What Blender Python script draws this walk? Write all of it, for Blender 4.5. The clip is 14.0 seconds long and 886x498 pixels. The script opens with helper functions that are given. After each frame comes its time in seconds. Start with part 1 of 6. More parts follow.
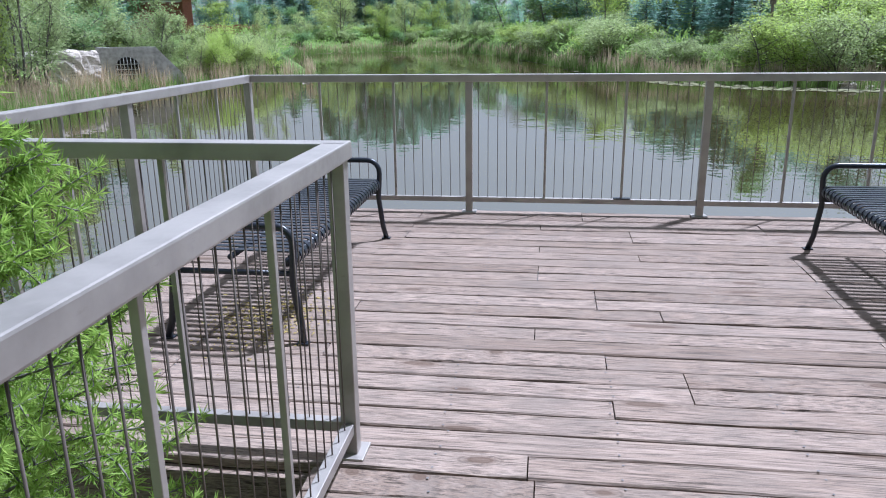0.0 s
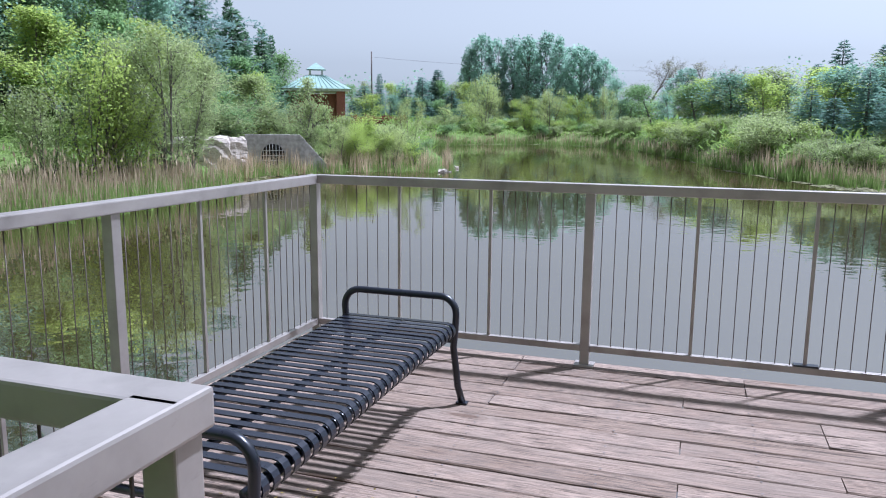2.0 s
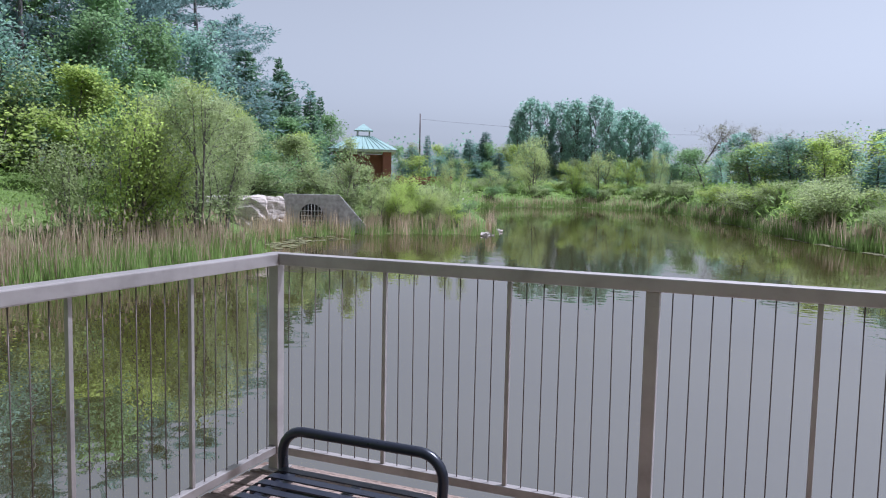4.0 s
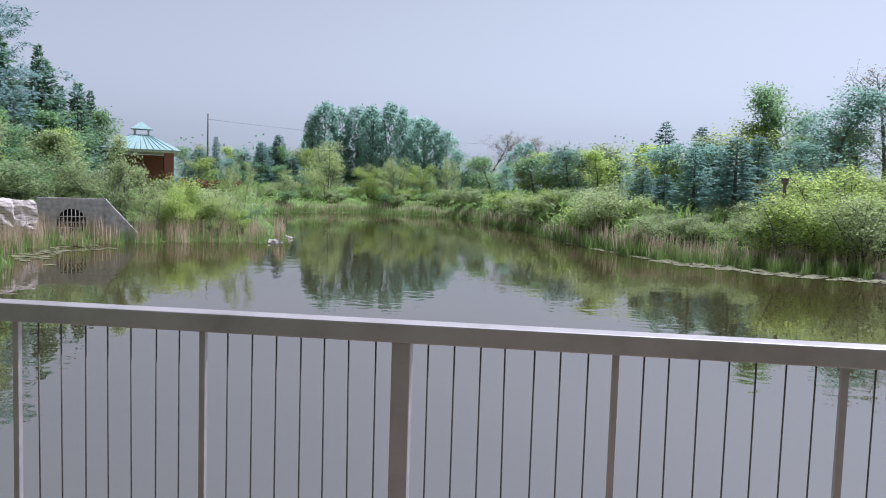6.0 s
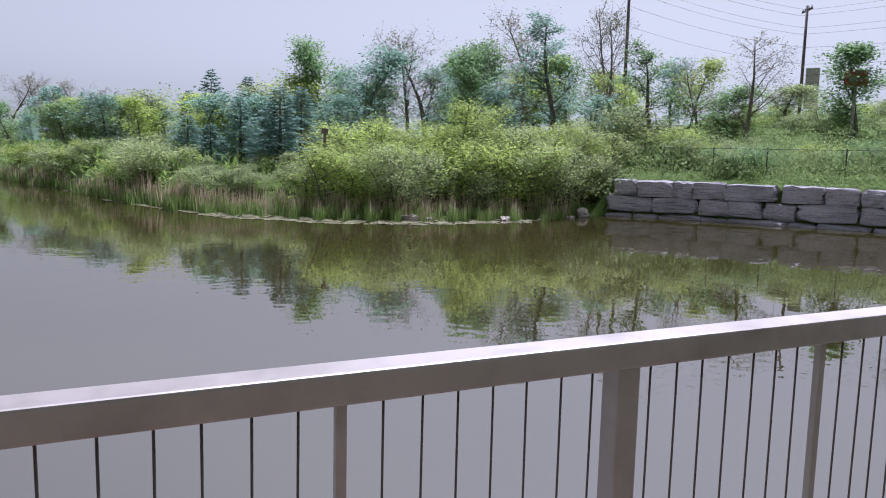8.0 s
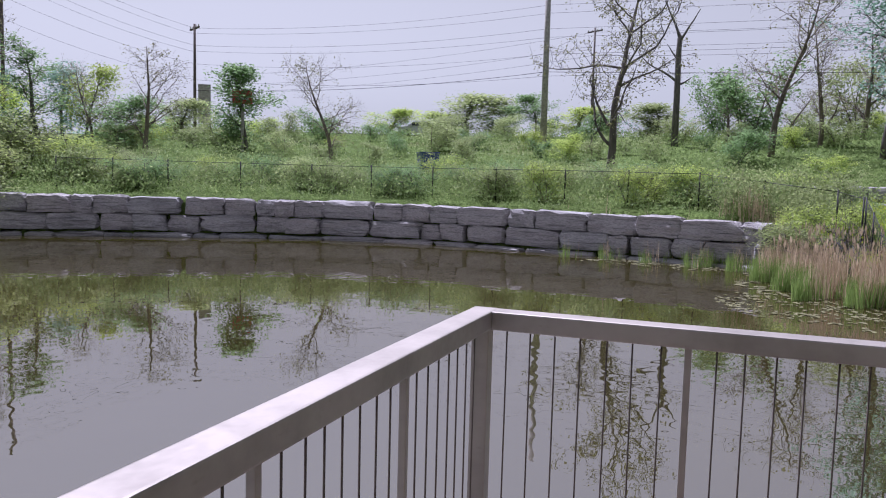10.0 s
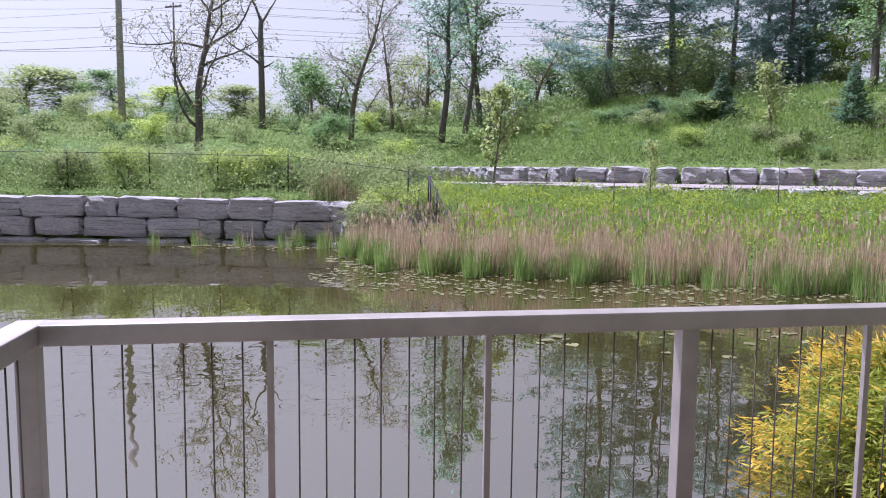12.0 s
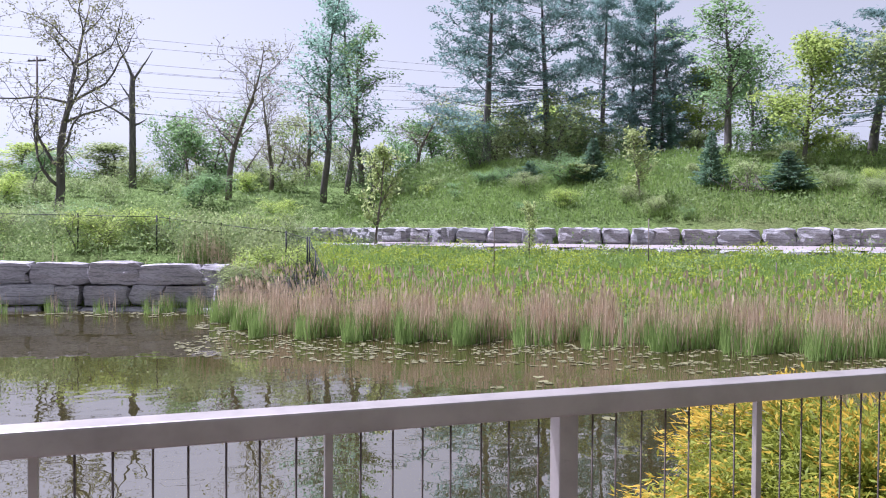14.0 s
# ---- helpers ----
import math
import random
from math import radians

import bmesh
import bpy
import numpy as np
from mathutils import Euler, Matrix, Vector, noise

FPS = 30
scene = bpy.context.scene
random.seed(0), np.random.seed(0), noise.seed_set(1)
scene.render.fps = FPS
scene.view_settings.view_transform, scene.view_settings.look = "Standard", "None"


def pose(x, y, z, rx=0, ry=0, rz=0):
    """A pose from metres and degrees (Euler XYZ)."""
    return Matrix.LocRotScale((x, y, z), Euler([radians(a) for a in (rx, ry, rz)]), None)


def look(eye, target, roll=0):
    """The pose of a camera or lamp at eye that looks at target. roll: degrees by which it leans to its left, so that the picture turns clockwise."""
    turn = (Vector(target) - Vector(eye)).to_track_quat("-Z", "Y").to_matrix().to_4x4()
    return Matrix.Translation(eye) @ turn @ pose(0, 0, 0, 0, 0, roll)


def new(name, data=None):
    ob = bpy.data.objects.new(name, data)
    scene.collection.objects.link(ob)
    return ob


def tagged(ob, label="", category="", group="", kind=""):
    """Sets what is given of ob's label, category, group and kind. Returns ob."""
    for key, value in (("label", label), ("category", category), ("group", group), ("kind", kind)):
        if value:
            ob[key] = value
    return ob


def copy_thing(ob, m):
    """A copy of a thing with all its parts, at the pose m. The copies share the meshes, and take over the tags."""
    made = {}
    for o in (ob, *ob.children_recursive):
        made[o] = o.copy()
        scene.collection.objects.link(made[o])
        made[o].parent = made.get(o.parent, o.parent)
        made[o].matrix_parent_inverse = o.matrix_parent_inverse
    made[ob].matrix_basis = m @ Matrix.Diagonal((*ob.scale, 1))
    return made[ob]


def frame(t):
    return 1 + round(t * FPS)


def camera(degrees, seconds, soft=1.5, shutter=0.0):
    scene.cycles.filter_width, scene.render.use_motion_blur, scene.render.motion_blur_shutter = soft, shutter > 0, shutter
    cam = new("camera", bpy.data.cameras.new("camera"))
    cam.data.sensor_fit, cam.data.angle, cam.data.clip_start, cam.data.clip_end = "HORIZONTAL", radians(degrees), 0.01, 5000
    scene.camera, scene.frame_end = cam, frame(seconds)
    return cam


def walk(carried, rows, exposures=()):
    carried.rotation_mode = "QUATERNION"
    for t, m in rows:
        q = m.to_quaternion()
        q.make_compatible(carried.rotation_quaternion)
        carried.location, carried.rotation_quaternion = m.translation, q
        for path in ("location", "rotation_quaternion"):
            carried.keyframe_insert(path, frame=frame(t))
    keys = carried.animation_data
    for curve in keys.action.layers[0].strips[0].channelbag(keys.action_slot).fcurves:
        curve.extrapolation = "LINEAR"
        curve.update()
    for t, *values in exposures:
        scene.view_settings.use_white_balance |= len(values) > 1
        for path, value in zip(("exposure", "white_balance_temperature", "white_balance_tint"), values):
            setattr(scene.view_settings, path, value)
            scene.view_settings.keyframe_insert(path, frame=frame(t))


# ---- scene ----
cam = camera(61.3, 14.0, soft=1.1)
PATH = [
    (0, (-0.287, -0.094, 1.447), (-0.557, 1.807, 0.885), -0.7),
    (0.5, (-0.294, 0.276, 1.417), (-0.707, 2.166, 0.909), -0.3),
    (1, (-0.281, 0.655, 1.455), (-0.795, 2.536, 1.009), 0.1),
    (1.5, (-0.315, 1.044, 1.467), (-0.881, 2.922, 1.078), 0.4),
    (2, (-0.323, 1.444, 1.455), (-0.957, 3.311, 1.124), 0.5),
    (2.5, (-0.381, 1.811, 1.455), (-1.104, 3.653, 1.169), 0.8),
    (2.7, (-0.416, 1.963, 1.446), (-1.181, 3.792, 1.182), 0.6),
    (5, (-0.584, 3.289, 1.486), (-1.295, 5.155, 1.361), 1.8),
    (5.5, (-0.521, 3.535, 1.475), (-1.026, 5.467, 1.359), 1.7),
    (6, (-0.542, 3.775, 1.485), (-0.787, 5.754, 1.34), 1.8),
    (6.5, (-0.559, 3.969, 1.462), (-0.548, 5.962, 1.294), 1.6),
    (7, (-0.432, 4.246, 1.452), (-0.145, 6.215, 1.252), 1.7),
    (9.3, (0.282, 5.042, 1.503), (1.876, 6.229, 1.272), 1.2),
    (9.5, (0.338, 5.082, 1.498), (2.025, 6.135, 1.282), 1.3),
    (10, (0.526, 5.205, 1.5), (2.391, 5.907, 1.326), 1.5),
    (10.5, (0.627, 5.194, 1.51), (2.586, 5.565, 1.364), 1.7),
    (11, (0.661, 5.161, 1.508), (2.655, 5.244, 1.372), 1.3),
    (11.5, (0.662, 5.141, 1.496), (2.649, 4.987, 1.33), 0.9),
    (12, (0.672, 5.157, 1.511), (2.633, 4.822, 1.31), 0.6),
    (12.5, (0.717, 5.121, 1.468), (2.646, 4.63, 1.272), 0.5),
    (13, (0.847, 5.035, 1.509), (2.735, 4.394, 1.349), 0.6),
    (13.5, (0.968, 4.953, 1.501), (2.832, 4.236, 1.402), 0.7),
    (14, (1.006, 4.967, 1.516), (2.903, 4.334, 1.479), 0.4),
]
PATH_ROWS = [(t, look(eye, target, roll)) for t, eye, target, roll in PATH]
walk(cam, PATH_ROWS, [(0, 0.84, 4950, 14), (1.5, 0.88, 5000, 16), (3, 0.66, 5100, 20), (7.2, 0.56, 5200, 24), (9.3, 0.4, 5400, 30), (11, 0.46, 5400, 30), (12.3, 0.92, 5350, 30), (14, 0.98, 5300, 31)])

# ---- light ----
SUN_AZ, SUN_EL = 46.0, 62.0
world = bpy.data.worlds.new("hazy_sky")
scene.world = world
world.use_nodes = True
wn, wl = world.node_tree.nodes, world.node_tree.links
sky = wn.new("ShaderNodeTexSky")
sky.sky_type, sky.sun_disc = "NISHITA", False
sky.sun_elevation, sky.sun_rotation = radians(SUN_EL), radians(SUN_AZ)
sky.air_density, sky.dust_density, sky.ozone_density = 1.0, 1.6, 1.0
pale = wn.new("ShaderNodeHueSaturation")
pale.inputs["Saturation"].default_value = 0.03
wl.new(sky.outputs[0], pale.inputs["Color"])
haze = wn.new("ShaderNodeMix")
haze.data_type, haze.blend_type = "RGBA", "MULTIPLY"
haze.inputs[0].default_value = 1.0
haze.inputs[7].default_value = (1.0, 1.0, 0.915, 1)
wl.new(pale.outputs[0], haze.inputs[6])
wl.new(haze.outputs[2], wn["Background"].inputs[0])
wn["Background"].inputs[1].default_value = 0.072
sun = new("sun", bpy.data.lights.new("sun", "SUN"))
sun.data.energy, sun.data.angle, sun.data.color = 5.0, radians(2.5), (1.0, 0.95, 0.90)
a, e = radians(SUN_AZ), radians(SUN_EL)
sun.matrix_world = look((math.sin(a) * math.cos(e) * 60, math.cos(a) * math.cos(e) * 60, math.sin(e) * 60), (0, 0, 0))


# ---- materials ----
def material(name):
    m = bpy.data.materials.new(name)
    m.use_nodes = True
    t = m.node_tree
    return m, t, t.nodes["Principled BSDF"]


def node(t, kind, **values):
    n = t.nodes.new("ShaderNode" + kind)
    for key, v in values.items():
        n.inputs[key].default_value = v
    return n


def ramp(t, source, stops):
    r = t.nodes.new("ShaderNodeValToRGB")
    el = r.color_ramp.elements
    while len(el) < len(stops):
        el.new(0.5)
    for n, (p, c) in zip(el, stops):
        n.position, n.color = p, (*c, 1)
    t.links.new(source, r.inputs[0])
    return r.outputs[0]


def mixed(t, fac, a, b, mode="MIX"):
    m = t.nodes.new("ShaderNodeMix")
    m.data_type, m.blend_type = "RGBA", mode
    for s, v in ((0, fac), (6, a), (7, b)):
        if isinstance(v, (int, float)):
            m.inputs[s].default_value = v
        elif isinstance(v, tuple):
            m.inputs[s].default_value = (*v, 1)
        else:
            t.links.new(v, m.inputs[s])
    return m.outputs[2]


def coords(t, scale=(1, 1, 1), use="Object", shift=False):
    tc = t.nodes.new("ShaderNodeTexCoord")
    mp = t.nodes.new("ShaderNodeMapping")
    mp.inputs["Scale"].default_value = scale
    t.links.new(tc.outputs[use], mp.inputs[0])
    if shift:
        oi, sc = t.nodes.new("ShaderNodeObjectInfo"), t.nodes.new("ShaderNodeVectorMath")
        sc.operation = "SCALE"
        sc.inputs[0].default_value = (37.0, 51.0, 13.0)
        t.links.new(oi.outputs["Random"], sc.inputs["Scale"])
        t.links.new(sc.outputs[0], mp.inputs["Location"])
    return mp.outputs[0]


def noise_tex(t, vec, scale, detail=4.0, rough=0.55):
    n = node(t, "TexNoise", Scale=scale, Detail=detail, Roughness=rough)
    t.links.new(vec, n.inputs["Vector"])
    return n.outputs["Fac"]


def bump(t, bsdf, height, strength, distance):
    b = node(t, "Bump", Strength=strength, Distance=distance)
    t.links.new(height, b.inputs["Height"])
    t.links.new(b.outputs[0], bsdf.inputs["Normal"])


def leaf_material(name, dark, light, through_light=0.62):
    m, t, p = material(name)
    geo, oi = t.nodes.new("ShaderNodeNewGeometry"), t.nodes.new("ShaderNodeObjectInfo")
    dark = tuple(a * 0.62 + b * 0.38 for a, b in zip(dark, light))
    col = ramp(t, geo.outputs["Random Per Island"], [(0.0, dark), (0.6, tuple((a + b) / 2 for a, b in zip(dark, light))), (1.0, light)])
    hs = t.nodes.new("ShaderNodeHueSaturation")
    mr = t.nodes.new("ShaderNodeMapRange")
    mr.inputs["To Min"].default_value, mr.inputs["To Max"].default_value = 0.85, 1.15
    t.links.new(oi.outputs["Random"], mr.inputs[0])
    t.links.new(mr.outputs[0], hs.inputs["Value"])
    t.links.new(col, hs.inputs["Color"])
    p.inputs["Roughness"].default_value = 0.6
    p.inputs["Specular IOR Level"].default_value = 0.25
    t.links.new(hs.outputs[0], p.inputs["Base Color"])
    tr = t.nodes.new("ShaderNodeBsdfTranslucent")
    t.links.new(hs.outputs[0], tr.inputs[0])
    mx = t.nodes.new("ShaderNodeMixShader")
    mx.inputs[0].default_value = through_light
    t.links.new(p.outputs[0], mx.inputs[1])
    t.links.new(tr.outputs[0], mx.inputs[2])
    t.links.new(mx.outputs[0], t.nodes["Material Output"].inputs[0])
    return m


def bark_material(name, dark, light):
    m, t, p = material(name)
    v = coords(t, (1, 1, 0.25))
    n = noise_tex(t, v, 9.0, 6.0)
    t.links.new(ramp(t, n, [(0.3, dark), (0.7, light)]), p.inputs["Base Color"])
    p.inputs["Roughness"].default_value = 0.9
    bump(t, p, n, 0.5, 0.03)
    return m


def wood_material():
    m, t, p = material("weathered_plank")
    broad = noise_tex(t, coords(t, (9, 30, 30), shift=True), 2.0, 6.0, 0.65)
    fine = noise_tex(t, coords(t, (20, 120, 120), shift=True), 1.2, 4.0, 0.65)
    crack = noise_tex(t, coords(t, (9, 70, 70), shift=True), 1.0, 5.0, 0.62)
    blot = noise_tex(t, coords(t, (4, 2, 2), shift=True), 2.0, 5.0)
    oi = t.nodes.new("ShaderNodeObjectInfo")
    base = ramp(t, oi.outputs["Random"], [(0.0, (0.17, 0.118, 0.085)), (0.3, (0.26, 0.19, 0.145)), (0.65, (0.32, 0.243, 0.192)), (1.0, (0.20, 0.14, 0.10))])
    c = mixed(t, 0.34, base, ramp(t, broad, [(0.3, (0.11, 0.076, 0.056)), (0.5, (0.28, 0.21, 0.165)), (0.72, (0.45, 0.365, 0.305))]))
    c = mixed(t, ramp(t, fine, [(0.34, (0.9, 0.9, 0.9)), (0.57, (0, 0, 0))]), c, (0.085, 0.066, 0.055))
    c = mixed(t, ramp(t, crack, [(0.36, (0.95, 0.95, 0.95)), (0.425, (0, 0, 0))]), c, (0.06, 0.045, 0.034))
    c = mixed(t, ramp(t, blot, [(0.45, (0, 0, 0)), (0.72, (0.65, 0.65, 0.65))]), c, (0.17, 0.135, 0.11))
    vor = node(t, "TexVoronoi", Scale=1.0)
    t.links.new(coords(t, (3.2, 5.2, 1.0), shift=True), vor.inputs["Vector"])
    rings = node(t, "Math")
    rings.operation = "SINE"
    turns = node(t, "Math")
    turns.operation = "MULTIPLY"
    turns.inputs[1].default_value = 90.0
    t.links.new(vor.outputs["Distance"], turns.inputs[0])
    t.links.new(turns.outputs[0], rings.inputs[0])
    near = mixed(t, 1.0, ramp(t, vor.outputs["Distance"], [(0.1, (0.7, 0.7, 0.7)), (0.24, (0, 0, 0))]), ramp(t, rings.outputs[0], [(0.3, (0, 0, 0)), (0.8, (1, 1, 1))]), "MULTIPLY")
    c = mixed(t, near, c, (0.09, 0.062, 0.045))
    c = mixed(t, ramp(t, vor.outputs["Distance"], [(0.08, (0.8, 0.8, 0.8)), (0.15, (0, 0, 0))]), c, (0.10, 0.065, 0.045))
    t.links.new(c, p.inputs["Base Color"])
    p.inputs["Roughness"].default_value = 0.88
    p.inputs["Specular IOR Level"].default_value = 0.25
    bump(t, p, mixed(t, 0.5, fine, crack), 0.8, 0.006)
    return m


def metal_material(name, color, rough, metallic, streak=True):
    m, t, p = material(name)
    v = coords(t, (1, 1, 1), "Object")
    big, small = noise_tex(t, v, 5.0, 5.0), noise_tex(t, v, 60.0, 3.0)
    dark = tuple(c * 0.72 for c in color)
    c = ramp(t, big, [(0.3, dark), (0.55, color), (0.8, tuple(min(1, x * 1.12) for x in color))])
    if streak:
        spots = noise_tex(t, coords(t, (3, 3, 9)), 6.0, 6.0, 0.7)
        c = mixed(t, ramp(t, spots, [(0.62, (0, 0, 0)), (0.75, (0.3, 0.3, 0.3))]), c, tuple(x * 0.5 for x in color))
    t.links.new(c, p.inputs["Base Color"])
    p.inputs["Metallic"].default_value = metallic
    t.links.new(ramp(t, small, [(0.3, (rough - 0.03,) * 3), (0.7, (rough + 0.06,) * 3)]), p.inputs["Roughness"])
    bump(t, p, small, 0.05, 0.001)
    return m


def stone_material(name, dark, light, warm):
    m, t, p = material(name)
    v = coords(t, (1, 1, 2.2), shift=True)
    big, fine = noise_tex(t, v, 1.6, 6.0), noise_tex(t, v, 14.0, 6.0, 0.7)
    oi = t.nodes.new("ShaderNodeObjectInfo")
    c = mixed(t, ramp(t, oi.outputs["Random"], [(0.0, (0, 0, 0)), (1.0, (0.6, 0.6, 0.6))]), ramp(t, big, [(0.3, dark), (0.65, light)]), warm)
    c = mixed(t, ramp(t, fine, [(0.35, (0.7, 0.7, 0.7)), (0.55, (0, 0, 0))]), c, tuple(x * 0.45 for x in dark))
    strata = noise_tex(t, coords(t, (0.9, 0.9, 8.0), shift=True), 1.5, 5.0, 0.6)
    c = mixed(t, ramp(t, strata, [(0.36, (0.8, 0.8, 0.8)), (0.45, (0, 0, 0))]), c, tuple(x * 0.4 for x in dark))
    t.links.new(c, p.inputs["Base Color"])
    p.inputs["Roughness"].default_value = 0.9
    bump(t, p, mixed(t, 0.5, fine, strata), 1.0, 0.06)
    return m


def plain_material(name, color, rough=0.7, metallic=0.0, vary=0.25, scale=6.0):
    m, t, p = material(name)
    n = noise_tex(t, coords(t), scale, 5.0)
    t.links.new(ramp(t, n, [(0.3, tuple(c * (1 - vary) for c in color)), (0.7, tuple(min(1, c * (1 + vary)) for c in color))]), p.inputs["Base Color"])
    p.inputs["Roughness"].default_value, p.inputs["Metallic"].default_value = rough, metallic
    return m


def ground_material():
    m, t, p = material("grassy_ground")
    v = coords(t)
    big, mid, fine = noise_tex(t, v, 0.12, 4.0), noise_tex(t, v, 0.9, 6.0), noise_tex(t, v, 9.0, 5.0, 0.7)
    c = ramp(t, mid, [(0.25, (0.09, 0.125, 0.035)), (0.5, (0.14, 0.21, 0.055)), (0.75, (0.20, 0.28, 0.08))])
    c = mixed(t, ramp(t, big, [(0.5, (0, 0, 0)), (0.75, (0.55, 0.55, 0.55))]), c, (0.24, 0.19, 0.11))
    c = mixed(t, ramp(t, fine, [(0.35, (0.6, 0.6, 0.6)), (0.55, (0, 0, 0))]), c, (0.04, 0.055, 0.015))
    t.links.new(c, p.inputs["Base Color"])
    p.inputs["Roughness"].default_value = 0.95
    p.inputs["Specular IOR Level"].default_value = 0.1
    bump(t, p, fine, 1.0, 0.12)
    return m


def water_material():
    m, t, p = material("pond_water")
    v = coords(t)
    murk = noise_tex(t, v, 0.15, 4.0)
    t.links.new(ramp(t, murk, [(0.3, (0.030, 0.026, 0.008)), (0.7, (0.046, 0.040, 0.014))]), p.inputs["Base Color"])
    p.inputs["Roughness"].default_value = 0.0
    p.inputs["IOR"].default_value = 3.0
    p.inputs["Specular IOR Level"].default_value = 0.85
    p.inputs["Specular Tint"].default_value = (1.0, 0.96, 0.97, 1)
    w1 = noise_tex(t, coords(t, (1.0, 1.0, 1)), 1.3, 1.0, 0.4)
    w2 = noise_tex(t, coords(t, (1, 1, 1)), 5.0, 0.0, 0.5)
    calm = noise_tex(t, v, 0.11, 2.0)
    wave = mixed(t, 0.28, w1, w2)
    b = node(t, "Bump", Distance=0.02)
    t.links.new(ramp(t, calm, [(0.35, (0.1, 0.1, 0.1)), (0.65, (0.42, 0.42, 0.42))]), b.inputs["Strength"])
    t.links.new(wave, b.inputs["Height"])
    t.links.new(b.outputs[0], p.inputs["Normal"])
    return m


WOOD = wood_material()
METAL = metal_material("weathered_aluminium", (0.36, 0.325, 0.295), 0.47, 0.6)
ROD = metal_material("dull_steel_rod", (0.12, 0.095, 0.08), 0.5, 0.5, False)
BLACK = metal_material("black_enamel", (0.012, 0.014, 0.022), 0.3, 0.0, False)
DARK = plain_material("dark_rubber", (0.02, 0.02, 0.02), 0.8)
STONE = stone_material("grey_limestone", (0.25, 0.245, 0.25), (0.44, 0.43, 0.44), (0.42, 0.375, 0.37))
STONE_PALE = stone_material("pale_limestone", (0.36, 0.32, 0.27), (0.58, 0.53, 0.47), (0.55, 0.46, 0.38))
GROUND = ground_material()
WATER = water_material()
BARK = bark_material("grey_brown_bark", (0.075, 0.065, 0.06), (0.18, 0.155, 0.14))
BARK_DARK = bark_material("dark_bark", (0.08, 0.075, 0.075), (0.19, 0.17, 0.16))
TWIG = bark_material("pale_twig_bark", (0.10, 0.08, 0.07), (0.22, 0.18, 0.15))
L_BRIGHT = leaf_material("fresh_maple_leaf", (0.21, 0.30, 0.07), (0.46, 0.55, 0.14))
L_MID = leaf_material("mid_green_leaf", (0.12, 0.215, 0.085), (0.27, 0.40, 0.17))
L_OLIVE = leaf_material("olive_willow_leaf", (0.19, 0.25, 0.095), (0.40, 0.46, 0.20))
L_GREY = leaf_material("grey_green_willow_leaf", (0.19, 0.25, 0.10), (0.40, 0.46, 0.21))
# L_BLUE and L_POPLAR: distance haze is put into these pale, bluish leaf colours
L_BLUE = leaf_material("hazed_blue_green_leaf", (0.14, 0.25, 0.18), (0.29, 0.43, 0.32))
L_POPLAR = leaf_material("hazed_teal_poplar_leaf", (0.22, 0.36, 0.28), (0.40, 0.55, 0.44), 0.7)
L_YELLOW = leaf_material("yellow_green_leaf", (0.34, 0.30, 0.03), (0.66, 0.44, 0.06), 0.5)
L_WILLOW = leaf_material("willow_shrub_leaf", (0.10, 0.17, 0.02), (0.42, 0.44, 0.06), 0.5)
L_LARCH = leaf_material("larch_needle", (0.14, 0.25, 0.035), (0.38, 0.51, 0.10), 0.55)
# L_SPRUCE and L_PINE: needle colours lifted and blued to stand in for haze
L_SPRUCE = leaf_material("hazed_blue_spruce_needle", (0.10, 0.19, 0.16), (0.22, 0.34, 0.27), 0.45)
L_PINE = leaf_material("hazed_pine_needle", (0.10, 0.18, 0.165), (0.25, 0.36, 0.32), 0.55)
L_CEDAR = leaf_material("cedar_frond", (0.075, 0.15, 0.10), (0.19, 0.29, 0.17), 0.45)
L_SAP = leaf_material("pale_sapling_leaf", (0.26, 0.33, 0.11), (0.48, 0.54, 0.22), 0.6)
L_BUD = leaf_material("pale_spring_bud", (0.16, 0.15, 0.07), (0.30, 0.30, 0.14), 0.3)
L_RED = leaf_material("red_brown_leaf", (0.10, 0.03, 0.02), (0.26, 0.10, 0.06), 0.3)
REED_TAN = leaf_material("dry_reed", (0.17, 0.11, 0.06), (0.66, 0.53, 0.37), 0.4)
REED_GREEN = leaf_material("green_reed", (0.08, 0.14, 0.03), (0.26, 0.36, 0.10), 0.45)
GRASS = leaf_material("meadow_grass", (0.13, 0.22, 0.045), (0.31, 0.43, 0.11), 0.45)
LITTER = leaf_material("moss_litter", (0.13, 0.10, 0.03), (0.40, 0.30, 0.07), 0.2)
MEADOW = leaf_material("meadow_herb_leaf", (0.18, 0.26, 0.03), (0.40, 0.45, 0.065), 0.5)
WEED = leaf_material("weed_leaf", (0.12, 0.20, 0.06), (0.30, 0.39, 0.14), 0.45)
PAD = leaf_material("lily_pad", (0.08, 0.08, 0.03), (0.22, 0.21, 0.10), 0.1)


# ---- mesh helpers ----
def to_mesh(name, bm):
    me = bpy.data.meshes.new(name)
    bm.to_mesh(me)
    bm.free()
    return me


def part(name, bm, mat, parent=None, label="", smooth=False):
    me = bm if isinstance(bm, bpy.types.Mesh) else to_mesh(name, bm)
    if not me.materials:
        me.materials.append(mat)
    if smooth:
        me.polygons.foreach_set("use_smooth", [True] * len(me.polygons))
    ob = new(name, me)
    if parent is not None:
        ob.parent = parent
    if label:
        ob["label"] = label
    return ob


